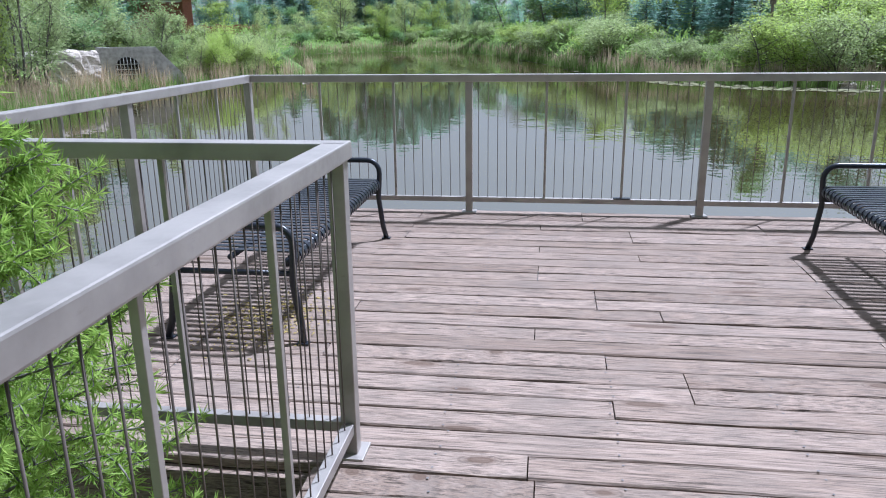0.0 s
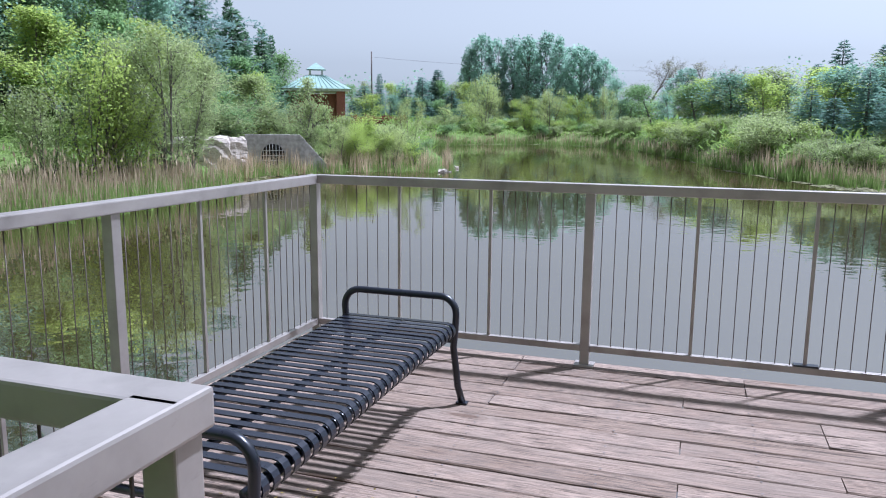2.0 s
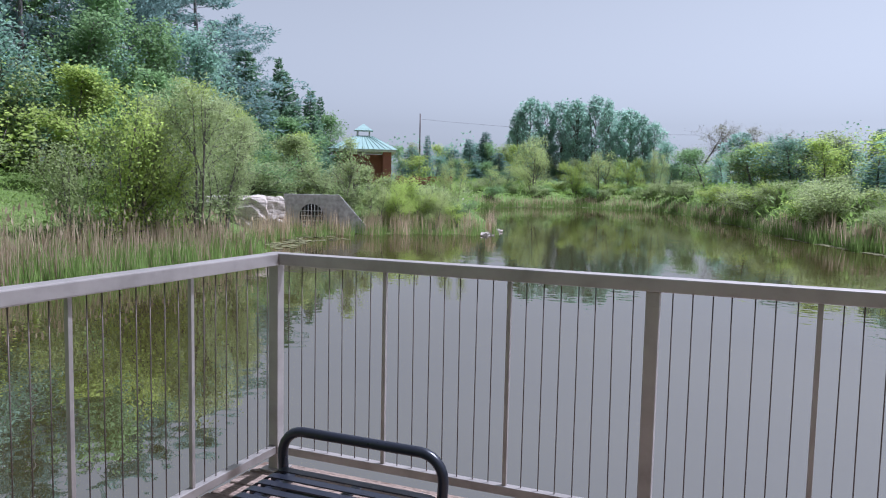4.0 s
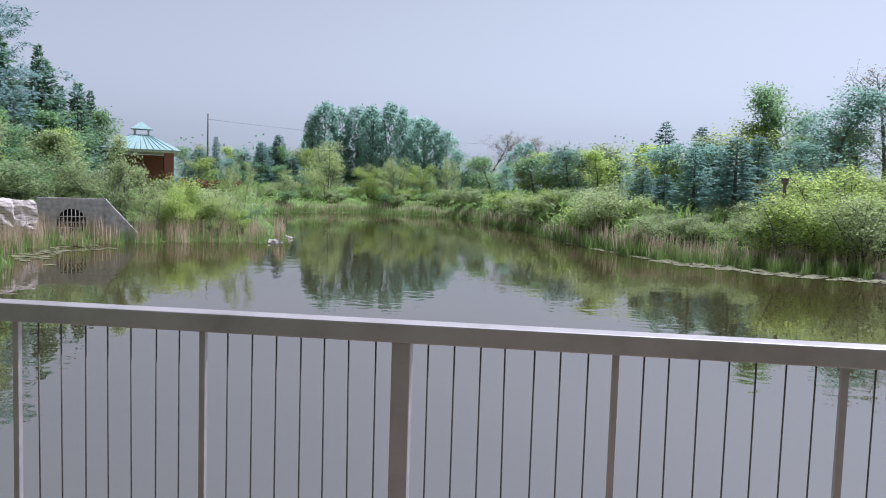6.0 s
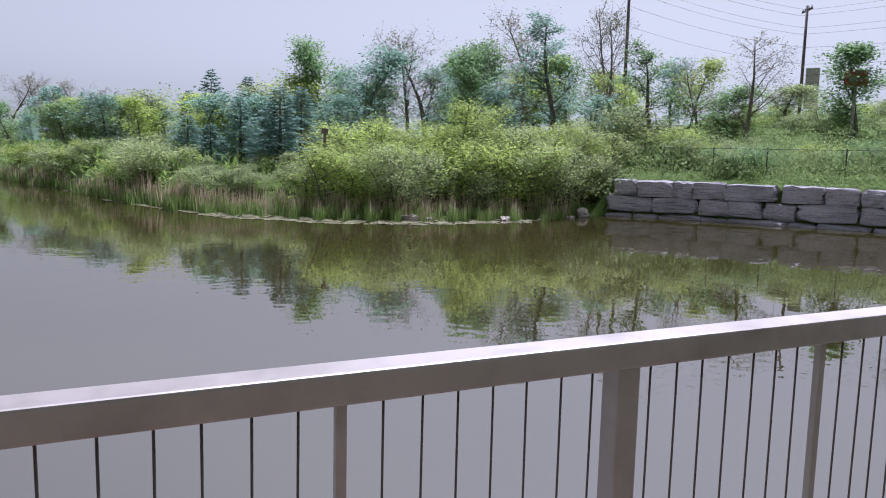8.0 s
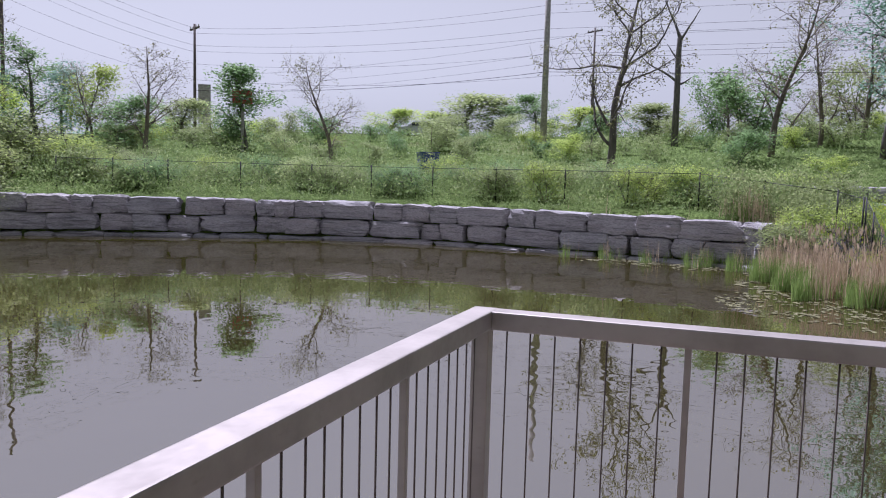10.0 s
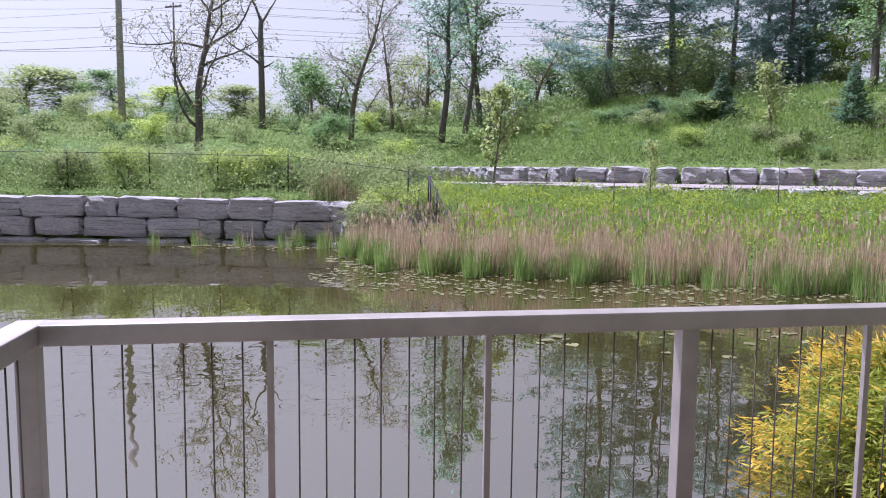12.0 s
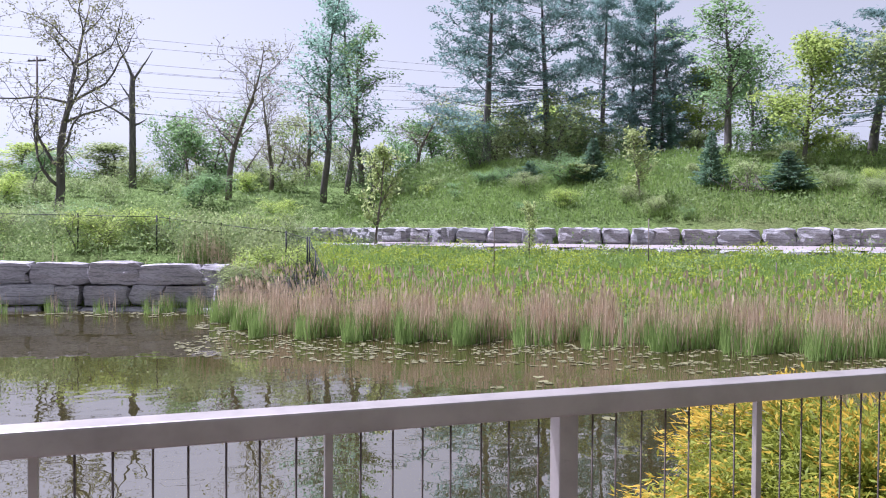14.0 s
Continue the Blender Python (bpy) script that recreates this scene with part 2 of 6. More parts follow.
def box(bm, x0, y0, z0, x1, y1, z1, bevel=0.0):
    made = bmesh.ops.create_cube(bm, size=1)
    vs = made["verts"]
    for v in vs:
        v.co = Vector(((x0 + x1) / 2 + v.co.x * (x1 - x0), (y0 + y1) / 2 + v.co.y * (y1 - y0), (z0 + z1) / 2 + v.co.z * (z1 - z0)))
    if bevel:
        es = list({e for v in vs for e in v.link_edges})
        bmesh.ops.bevel(bm, geom=es, offset=bevel, segments=2, affect="EDGES", profile=0.6)
    return bm


def boxed(*args, **kw):
    return box(bmesh.new(), *args, **kw)


def tube_arrays(paths, sides=6):
    """Tapered tubes. paths: (points, radii)."""
    verts, faces = [], []
    ang = np.linspace(0, 2 * np.pi, sides, endpoint=False)
    ca, sa = np.cos(ang), np.sin(ang)
    for pts, rad in paths:
        pts = np.asarray(pts, float)
        n = len(pts)
        tan = np.gradient(pts, axis=0)
        tan /= np.linalg.norm(tan, axis=1, keepdims=True) + 1e-9
        ref = np.where(np.abs(tan[:, 2:3]) > 0.9, (1.0, 0, 0), (0, 0, 1.0))
        span = np.ptp(pts, axis=0)
        if span[1] < 0.1 * span.max():
            ref = np.tile((0, 1.0, 0), (n, 1))
        u = np.cross(ref, tan)
        u /= np.linalg.norm(u, axis=1, keepdims=True) + 1e-9
        w = np.cross(tan, u)
        r = np.asarray(rad, float)[:, None, None]
        ring = pts[:, None] + r * (u[:, None] * ca[None, :, None] + w[:, None] * sa[None, :, None])
        base = len(verts)
        verts.extend(ring.reshape(-1, 3).tolist())
        for i in range(n - 1):
            for j in range(sides):
                k = (j + 1) % sides
                faces.append((base + i * sides + j, base + i * sides + k, base + (i + 1) * sides + k, base + (i + 1) * sides + j))
        faces.append(tuple(base + j for j in reversed(range(sides))))
        faces.append(tuple(base + (n - 1) * sides + j for j in range(sides)))
    return verts, faces


def tubes(name, paths, sides=6):
    me = bpy.data.meshes.new(name)
    v, f = tube_arrays(paths, sides)
    me.from_pydata(v, [], f)
    me.update()
    me.polygons.foreach_set("use_smooth", [True] * len(me.polygons))
    return me


def branches_mesh(name, paths, thin=0.03):
    """Limbs as round tubes, twigs as three-sided ones."""
    v0, f0 = tube_arrays([p for p in paths if max(p[1]) >= thin], 6)
    v1, f1 = tube_arrays([p for p in paths if max(p[1]) < thin], 3)
    me = bpy.data.meshes.new(name)
    me.from_pydata(v0 + v1, [], f0 + [tuple(k + len(v0) for k in f) for f in f1])
    me.update()
    me.polygons.foreach_set("use_smooth", [True] * len(me.polygons))
    return me


def quads_mesh(name, corners):
    """corners: (n, 4, 3)."""
    n = len(corners)
    me = bpy.data.meshes.new(name)
    me.vertices.add(4 * n)
    me.vertices.foreach_set("co", np.ascontiguousarray(corners, np.float32).ravel())
    me.loops.add(4 * n)
    me.loops.foreach_set("vertex_index", np.arange(4 * n, dtype=np.int32))
    me.polygons.add(n)
    me.polygons.foreach_set("loop_start", np.arange(0, 4 * n, 4, dtype=np.int32))
    me.update(calc_edges=True)
    return me


def leaf_quads(rng, pos, length, width, along=None, align=0.0):
    """Pointed leaves at the places pos; along: directions that they follow by the share align."""
    n = len(pos)
    d = rng.normal(size=(n, 3))
    d /= np.linalg.norm(d, axis=1, keepdims=True)
    face = rng.normal(size=(n, 3))
    if along is not None:
        d = d * (1 - align) + along * align
    else:
        face = face * 0.6 + np.array((0, 0, 0.75))
        d = np.cross(face, d)
    d /= np.linalg.norm(d, axis=1, keepdims=True) + 1e-9
    o = np.cross(d, face)
    o /= np.linalg.norm(o, axis=1, keepdims=True) + 1e-9
    s = rng.uniform(0.6, 1.3, (n, 1))
    tip, side = d * length * s, o * width * s * 0.5
    mid = pos + tip * 0.45
    return np.stack([pos, mid + side, pos + tip, mid - side], 1)


def upright_blades(rng, base, height, width, lean=0.25):
    n = len(base)
    a = rng.uniform(0, 2 * np.pi, n)
    side = np.stack([np.cos(a), np.sin(a), 0 * a], 1) * (width * rng.uniform(0.6, 1.3, n))[:, None] * 0.5
    h = height * rng.uniform(0.55, 1.15, n)
    tip = np.stack([rng.normal(0, lean, n) * h, rng.normal(0, lean, n) * h, h], 1)
    return np.stack([base - side, base + side, base + tip + side * 0.15, base + tip - side * 0.15], 1)


# ---- lie of the land ----
CENTRE = np.array((2.0, 14.0))
WATER_Z = -0.6
SHORE = np.array([
    (-3, 1.2), (-8, 1.5), (-12.5, 5), (-13.8, 10), (-13.4, 13.6), (-13.6, 17.4), (-13.6, 21), (-15.8, 23.5), (-16.6, 26.5), (-15.2, 29.2),
    (-13, 31.4), (-11, 32.2), (-10.9, 34), (-16, 45), (-23.5, 62), (-22.5, 72), (-17, 79), (-8.2, 73), (-2.4, 54.2), (0.9, 39.2),
    (2.9, 33.2), (4.5, 31), (7.5, 28.4), (10.5, 27.2), (15, 26.9), (18.6, 28.2), (19.8, 26.7), (21.9, 23.1), (23.9, 19.4), (24.6, 15.3),
    (24.1, 11.2), (23.5, 7.8), (22.8, 5.4), (22.5, 4.2), (20.2, 3.9), (17.6, 3.1), (16.2, 0.9), (15.1, -1.2), (14.1, -3.2), (12.8, -4.9), (11.2, -7.0),
    (10.2, -9.0), (8.0, -7.0), (6.6, -2.5), (5.2, 0.3), (3, 1.1)])
_d = SHORE - CENTRE
_az = np.degrees(np.arctan2(_d[:, 0], _d[:, 1]))
_o = np.argsort(_az)
SH_AZ, SH_R = _az[_o], np.hypot(_d[:, 0], _d[:, 1])[_o]
SH_AZ, SH_R = np.r_[SH_AZ - 360, SH_AZ, SH_AZ + 360], np.tile(SH_R, 3)


def shore_r(az):
    return np.interp(az, SH_AZ, SH_R)


STATIONS = np.array((0, 0.5, 1, 3, 6, 9.5, 12.85, 13.5, 17, 25, 45, 80, 3000))
PROFILES = [  # bearing, ground height at the stations
    (-180, (-0.6, -0.5, -0.4, -0.1, 0.0, 0.1, 0.2, 0.2, 0.3, 0.5, 1.0, 1.5, 3)),
    (-135, (-0.6, -0.5, -0.4, -0.1, 0.3, 0.6, 0.9, 1.0, 1.4, 2.2, 3.0, 3.5, 4)),
    (-95, (-0.6, -0.5, -0.4, -0.2, 0.3, 0.8, 1.2, 1.5, 2.2, 3.0, 3.6, 4.0, 4)),
    (-62, (-0.6, -0.5, -0.4, 0.1, 0.6, 0.9, 1.1, 1.2, 1.5, 2.0, 2.6, 3.0, 3)),
    (-38, (-0.6, -0.5, -0.4, -0.2, 0.0, 0.2, 0.5, 0.6, 0.9, 1.2, 1.5, 2.0, 3)),
    (-25, (-0.6, -0.5, -0.4, 0.2, 0.8, 1.1, 1.3, 1.4, 1.5, 1.7, 2.0, 2.3, 3)),
    (10, (-0.6, -0.5, -0.4, -0.1, 0.3, 0.6, 0.7, 0.8, 1.0, 1.5, 2.2, 2.6, 3)),
    (48, (-0.6, -0.5, -0.4, 0.0, 0.6, 1.0, 1.4, 1.6, 2.2, 3.2, 5.0, 6.0, 7)),
    (49.5, (-1.1, 0.78, 0.84, 1.1, 1.4, 1.8, 2.1, 2.2, 2.6, 3.6, 6.0, 6.4, 7)),
    (108, (-1.1, 0.78, 0.84, 1.1, 1.2, 1.25, 1.3, 1.8, 2.8, 4.3, 6.2, 6.6, 7)),
    (114, (-1.1, 0.78, 0.84, 1.0, 1.05, 1.1, 1.2, 1.8, 2.8, 4.4, 6.2, 6.6, 7)),
    (118, (-0.6, -0.5, -0.4, 0.0, 0.4, 0.75, 1.15, 1.8, 3.1, 5.3, 6.4, 6.8, 7)),
    (130, (-0.6, -0.5, -0.4, 0.0, 0.35, 0.7, 1.14, 1.82, 3.2, 5.5, 6.5, 7.0, 7)),
    (152, (-0.6, -0.5, -0.4, 0.1, 0.4, 0.72, 1.16, 1.86, 3.3, 5.6, 6.5, 7.0, 7)),
    (165, (-0.6, -0.5, -0.4, -0.1, 0.2, 0.5, 0.8, 1.0, 2.0, 3.6, 5.0, 6.0, 5)),
    (180, (-0.6, -0.5, -0.4, -0.1, 0.0, 0.1, 0.2, 0.2, 0.3, 0.5, 1.0, 1.5, 3))]
PR_AZ = np.array([p[0] for p in PROFILES], float)
PR_Z = np.array([p[1] for p in PROFILES], float)


def height_at(az, s):
    """Ground height at a bearing from the pond's centre, s metres beyond the shore."""
    az, s = np.broadcast_arrays(np.asarray(az, float), np.asarray(s, float))
    i = np.clip(np.searchsorted(PR_AZ, az, side="right") - 1, 0, len(PR_AZ) - 2)
    f = (az - PR_AZ[i]) / (PR_AZ[i + 1] - PR_AZ[i])
    j = np.clip(np.searchsorted(STATIONS, s, side="right") - 1, 0, len(STATIONS) - 2)
    g = np.clip((s - STATIONS[j]) / (STATIONS[j + 1] - STATIONS[j]), 0, 1)
    lo = PR_Z[i, j] * (1 - g) + PR_Z[i, j + 1] * g
    hi = PR_Z[i + 1, j] * (1 - g) + PR_Z[i + 1, j + 1] * g
    return np.where(s < 0, np.maximum(-1.8, -0.6 + s * 0.5), lo * (1 - f) + hi * f)


def bearing(x, y):
    return np.degrees(np.arctan2(np.asarray(x, float) - CENTRE[0], np.asarray(y, float) - CENTRE[1]))


def ground_z(x, y):
    az = bearing(x, y)
    return height_at(az, np.hypot(np.asarray(x, float) - CENTRE[0], np.asarray(y, float) - CENTRE[1]) - shore_r(az))


def place(az, s):
    """World points at bearings and distances beyond the shore."""
    r = shore_r(az) + s
    x, y = CENTRE[0] + r * np.sin(np.radians(az)), CENTRE[1] + r * np.cos(np.radians(az))
    return np.stack([x, y, height_at(az, s)], -1)


def build_ground():
    azs = np.unique(np.r_[np.arange(-180, 180, 0.75), 48.4, 48.8, 49.2, 49.5, 114.4, 115, 116, 117])
    inner = [-9.5, -6, -3.5, -2, -1.2, -0.6, -0.25]
    outer = [0, 0.22, 0.45, 0.7, 1, 1.6, 2.3, 3, 4, 5, 6, 7.2, 8.4, 9.5, 10.5, 11.3, 12, 12.85, 13.15, 13.5, 14, 15.5, 17, 19, 21.5, 25, 29, 34, 40, 47, 56, 68, 85, 110, 160, 260, 500, 1200, 3000]
    ss = np.array(inner + outer, float)
    rings = []
    for s in ss:
        pts = place(azs, np.full(len(azs), s))
        if 1 < s < 200:
            amp = min(0.12, 0.02 * s)
            pts[:, 2] += [amp * noise.noise(Vector((p[0] * 0.35, p[1] * 0.35, 0))) for p in pts]
        rings.append(pts)
    n = len(azs)
    verts = np.concatenate(rings).tolist()
    faces = [(i * n + j, i * n + (j + 1) % n, (i + 1) * n + (j + 1) % n, (i + 1) * n + j) for i in range(len(ss) - 1) for j in range(n)]
    verts.append((CENTRE[0], CENTRE[1], -2.0))
    faces += [(len(verts) - 1, (j + 1) % n, j) for j in range(n)]
    me = bpy.data.meshes.new("ground")
    me.from_pydata(verts, [], faces)
    me.polygons.foreach_set("use_smooth", [True] * len(me.polygons))
    bm = bmesh.new()
    bm.from_mesh(me)
    bmesh.ops.recalc_face_normals(bm, faces=bm.faces)
    bm.to_mesh(me)
    bm.free()
    return tagged(part("ground", me, GROUND), "green grassy banks sloping up around the pond", "ground", kind="structure")


build_ground()


def build_water():
    azs = np.arange(-180, 180, 2.0)
    p = place(azs, np.full(len(azs), 1.2))
    p[:, 2] = WATER_Z
    wall = (azs > 49) & (azs < 117)
    q = place(azs, np.full(len(azs), 0.2))
    p[wall, :2] = q[wall, :2]
    me = bpy.data.meshes.new("water")
    me.from_pydata(p.tolist(), [], [tuple(reversed(range(len(p))))])
    return tagged(part("water", me, WATER), "still olive-brown pond water with small ripples", "water", kind="structure")


build_water()

# ---- railings ----
XP, YF, YB, XW, TOP = 2.745, 5.9, 2.2, 0.95, 1.113
STEP = 0.61


def post_mesh(height):
    bm = boxed(-0.0275, -0.0275, 0.008, 0.0275, 0.0275, height, bevel=0.004)
    return to_mesh("post", bm)


POST_ME = post_mesh(TOP - 0.057)
PLATE_ME = to_mesh("base_plate", boxed(-0.06, -0.055, 0.0, 0.06, 0.055, 0.012, bevel=0.003))
BAL_ME = to_mesh("baluster", boxed(-0.0095, -0.0095, 0.13, 0.0095, 0.0095, TOP - 0.057, bevel=0.002))
ROD_ME = tubes("rod", [([(0, 0, 0.13), (0, 0, TOP - 0.057)], (0.0026, 0.0026))], 6)
for me_, mat_ in ((POST_ME, METAL), (PLATE_ME, METAL), (BAL_ME, METAL), (ROD_ME, ROD)):
    me_.materials.append(mat_)


def railing(ax, ay, bx, by, label, start_post=True, end_post=True, a_trim=0.0, b_trim=0.0):
    """A railing from a to b: posts every third step, a square baluster at each step, seven thin rods between."""
    base = new("railing")
    base.location = (ax, ay, 0)
    tagged(base, label, "railing", group="railings round the deck")
    dx, dy = bx - ax, by - ay
    length = math.hypot(dx, dy)
    base.rotation_euler = (0, 0, math.atan2(dy, dx))
    # trim: where another rail runs on, stop at its side
    part("top_rail", boxed(-0.04 + a_trim, -0.04, TOP - 0.057, length + 0.04 - b_trim, 0.04, TOP, bevel=0.006), METAL, base).location.z = -0.0012 if a_trim or b_trim else 0.0
    steps = max(1, round(length / STEP))
    gap = length / steps
    rng = random.Random(int(abs(ax * 100 + by * 10)))
    posts = []
    for i in range(steps + 1):
        is_post = i % 3 == 0
        if is_post or i == steps:
            if (i == 0 and not start_post) or (i == steps and not end_post):
                posts.append(i * gap)
                continue
            p = part("post", POST_ME, METAL, base)
            p.location = (i * gap, 0, 0)
            pl = part("base_plate", PLATE_ME, METAL, p)
            posts.append(i * gap)
        else:
            b = part("baluster", BAL_ME, METAL, base)
            b.location = (i * gap, 0, 0)
    for i in range(steps):
        for k in range(1, 8):
            r = part("rod", ROD_ME, ROD, base)
            r.location = (i * gap + gap * k / 8 + rng.uniform(-0.002, 0.002), 0, 0)
            r.rotation_euler = (0, rng.gauss(0, 0.0025), 0)
    for p0, p1 in zip(posts, posts[1:]):
        part("bottom_rail", boxed(p0 + 0.0285, -0.02, 0.092, p1 - 0.0285, 0.02, 0.132, bevel=0.003), METAL, base)
    return base


front = railing(-XP, YF, XP, YF, "weathered grey metal railing with thin rods above the pond edge")
left_rail = railing(-XP, YB, -XP, YF, "weathered grey metal railing beside the black bench", end_post=False, b_trim=0.06)
right_rail = railing(XP, YB, XP, YF, "weathered grey metal railing above the lily pads", end_post=False, b_trim=0.06)
railing(-XP, YB, -XW, YB, "short grey metal railing closing the deck's rear corner", start_post=False, end_post=False, a_trim=0.06, b_trim=0.0)
railing(XP, YB, XW, YB, "short grey metal railing closing the deck's rear corner", start_post=False, end_post=False, a_trim=0.06, b_trim=0.0)
walk_left = railing(-XW, -3.3, -XW, YB, "grey metal railing along the walkway beside a young larch", b_trim=0.06)
walk_right = railing(XW, -3.3, XW, YB, "grey metal railing along the walkway onto the deck", b_trim=0.06)
part("rod_clip", boxed(3.0 + 0.05 - 0.06, -0.024, 0.133, 3.0 + 0.05 + 0.07, 0.024, 0.143, bevel=0.002), BLACK, front, "small black clip on the bottom rail")


# ---- benches ----
def bench(label):
    """Backless park bench, 0.63 wide and 1.86 long, long side on y, of flat straps on a tube frame."""
    W2, L2, SZ = 0.315, 0.93, 0.445
    base = tagged(new("park_bench"), label, "bench", group="strap benches on the deck")

    def end_path(sy):
        pts = []
        for sx, seq in ((-1, 1), (1, -1)):
            side = [(sx * (W2 + 0.03), 0, 0.005), (sx * (W2 + 0.014), 0, 0.10), (sx * (W2 + 0.002), 0, 0.20), (sx * (W2 - 0.012), 0, 0.31), (sx * (W2 - 0.004), 0, 0.40), (sx * W2, 0, 0.47)]
            arc = [(sx * (W2 - 0.085 + 0.085 * math.cos(q)), 0, 0.49 + 0.085 * math.sin(q)) for q in np.linspace(0, math.pi / 2, 7)]
            pts += (side + arc)[::seq]
        return [(x, sy * L2 + (0.03 * sy if z < 0.1 else 0), z) for x, y, z in pts]
    for sy in (-1, 1):
        p = end_path(sy)
        part("end_frame", tubes("end_frame", [(p, [0.0185] * len(p))], 10), BLACK, base)
        part("cross_bar", tubes("cross_bar", [([(-W2, sy * (L2 - 0.0), 0.345), (W2, sy * (L2 - 0.0), 0.345)], (0.015, 0.015))], 8), BLACK, base)
        for sx in (-1, 1):
            part("foot", boxed(sx * (W2 + 0.03) - 0.03, sy * (L2 + 0.03) - 0.022, 0, sx * (W2 + 0.03) + 0.03, sy * (L2 + 0.03) + 0.022, 0.008, bevel=0.002), BLACK, base)
    for sx in (-1, 1):
        part("side_tube", tubes("side_tube", [([(sx * (W2 - 0.035), -L2, SZ - 0.045), (sx * (W2 - 0.035), L2, SZ - 0.045)], (0.02, 0.02))], 10), BLACK, base)
    part("middle_tube", tubes("middle_tube", [([(0, -L2, SZ - 0.026), (0, L2, SZ - 0.026)], (0.015, 0.015))], 8), BLACK, base)
    # straps: flat bars that bend down round both side tubes
    prof = []
    r = 0.042
    for q in np.linspace(-0.9, math.pi / 2, 7):
        prof.append((W2 - 0.035 + r * math.cos(q), SZ - r + r * math.sin(q)))
    prof = [(x, z) for x, z in prof] + [(-x, z) for x, z in reversed(prof)]
    bm = bmesh.new()
    half, th = 0.0178, 0.005
    rings = []
    for i, (x, z) in enumerate(prof):
        x0, z0 = prof[max(0, i - 1)]
        x1, z1 = prof[min(len(prof) - 1, i + 1)]
        d = Vector((x1 - x0, 0, z1 - z0)).normalized()
        nrm = Vector((d.z, 0, -d.x))
        c = Vector((x, 0, z))
        rings.append([bm.verts.new(c + Vector((0, sy * half, 0)) + nrm * sn * th / 2) for sy, sn in ((-1, -1), (1, -1), (1, 1), (-1, 1))])
    for a_, b_ in zip(rings, rings[1:]):
        for k in range(4):
            bm.faces.new((a_[k], a_[(k + 1) % 4], b_[(k + 1) % 4], b_[k]))
    bm.faces.new(rings[0]), bm.faces.new(rings[-1])
    bmesh.ops.recalc_face_normals(bm, faces=bm.faces)
    me = to_mesh("strap", bm)
    me.materials.append(BLACK)
    count = 30
    for i in range(count):
        s = part("strap", me, BLACK, base)
        s.location = (0, -L2 + 0.045 + (2 * L2 - 0.09) * i / (count - 1), 0)
    return base


left_bench = bench("backless black metal strap bench beside the railing")
left_bench.location = (-1.775, 4.08, 0)
right_bench = copy_thing(left_bench, pose(1.815, 4.08, 0))
right_bench["label"] = "backless black metal strap bench casting a striped shadow"


def leaf_litter():
    rng = np.random.default_rng(15)
    n = 900
    p = np.stack([rng.normal(-1.72, 0.16, n), rng.normal(3.42, 0.2, n), rng.uniform(0.004, 0.012, n)], 1)
    q = leaf_quads(rng, p, 0.022, 0.012)
    q[:, :, 2] = 0.004 + 0.3 * np.abs(q[:, :, 2] - 0.004)
    tagged(part("leaf_litter", quads_mesh("leaf_litter", q), LITTER), "yellow-brown moss and leaf litter under the bench", "litter", kind="stuff")


leaf_litter()

# ---- plants: generators ----
def limb(rng, start, direction, length, r0, r1, n=5, wobble=0.12, lift=0.0):
    d = np.array(direction, float)
    d /= np.linalg.norm(d)
    pts, rad = [np.array(start, float)], [r0]
    for i in range(n):
        d = d + rng.normal(0, wobble, 3) + np.array((0, 0, lift))
        d /= np.linalg.norm(d)
        pts.append(pts[-1] + d * length / n)
        rad.append(r0 + (r1 - r0) * (i + 1) / n)
    return np.array(pts), np.array(rad), d


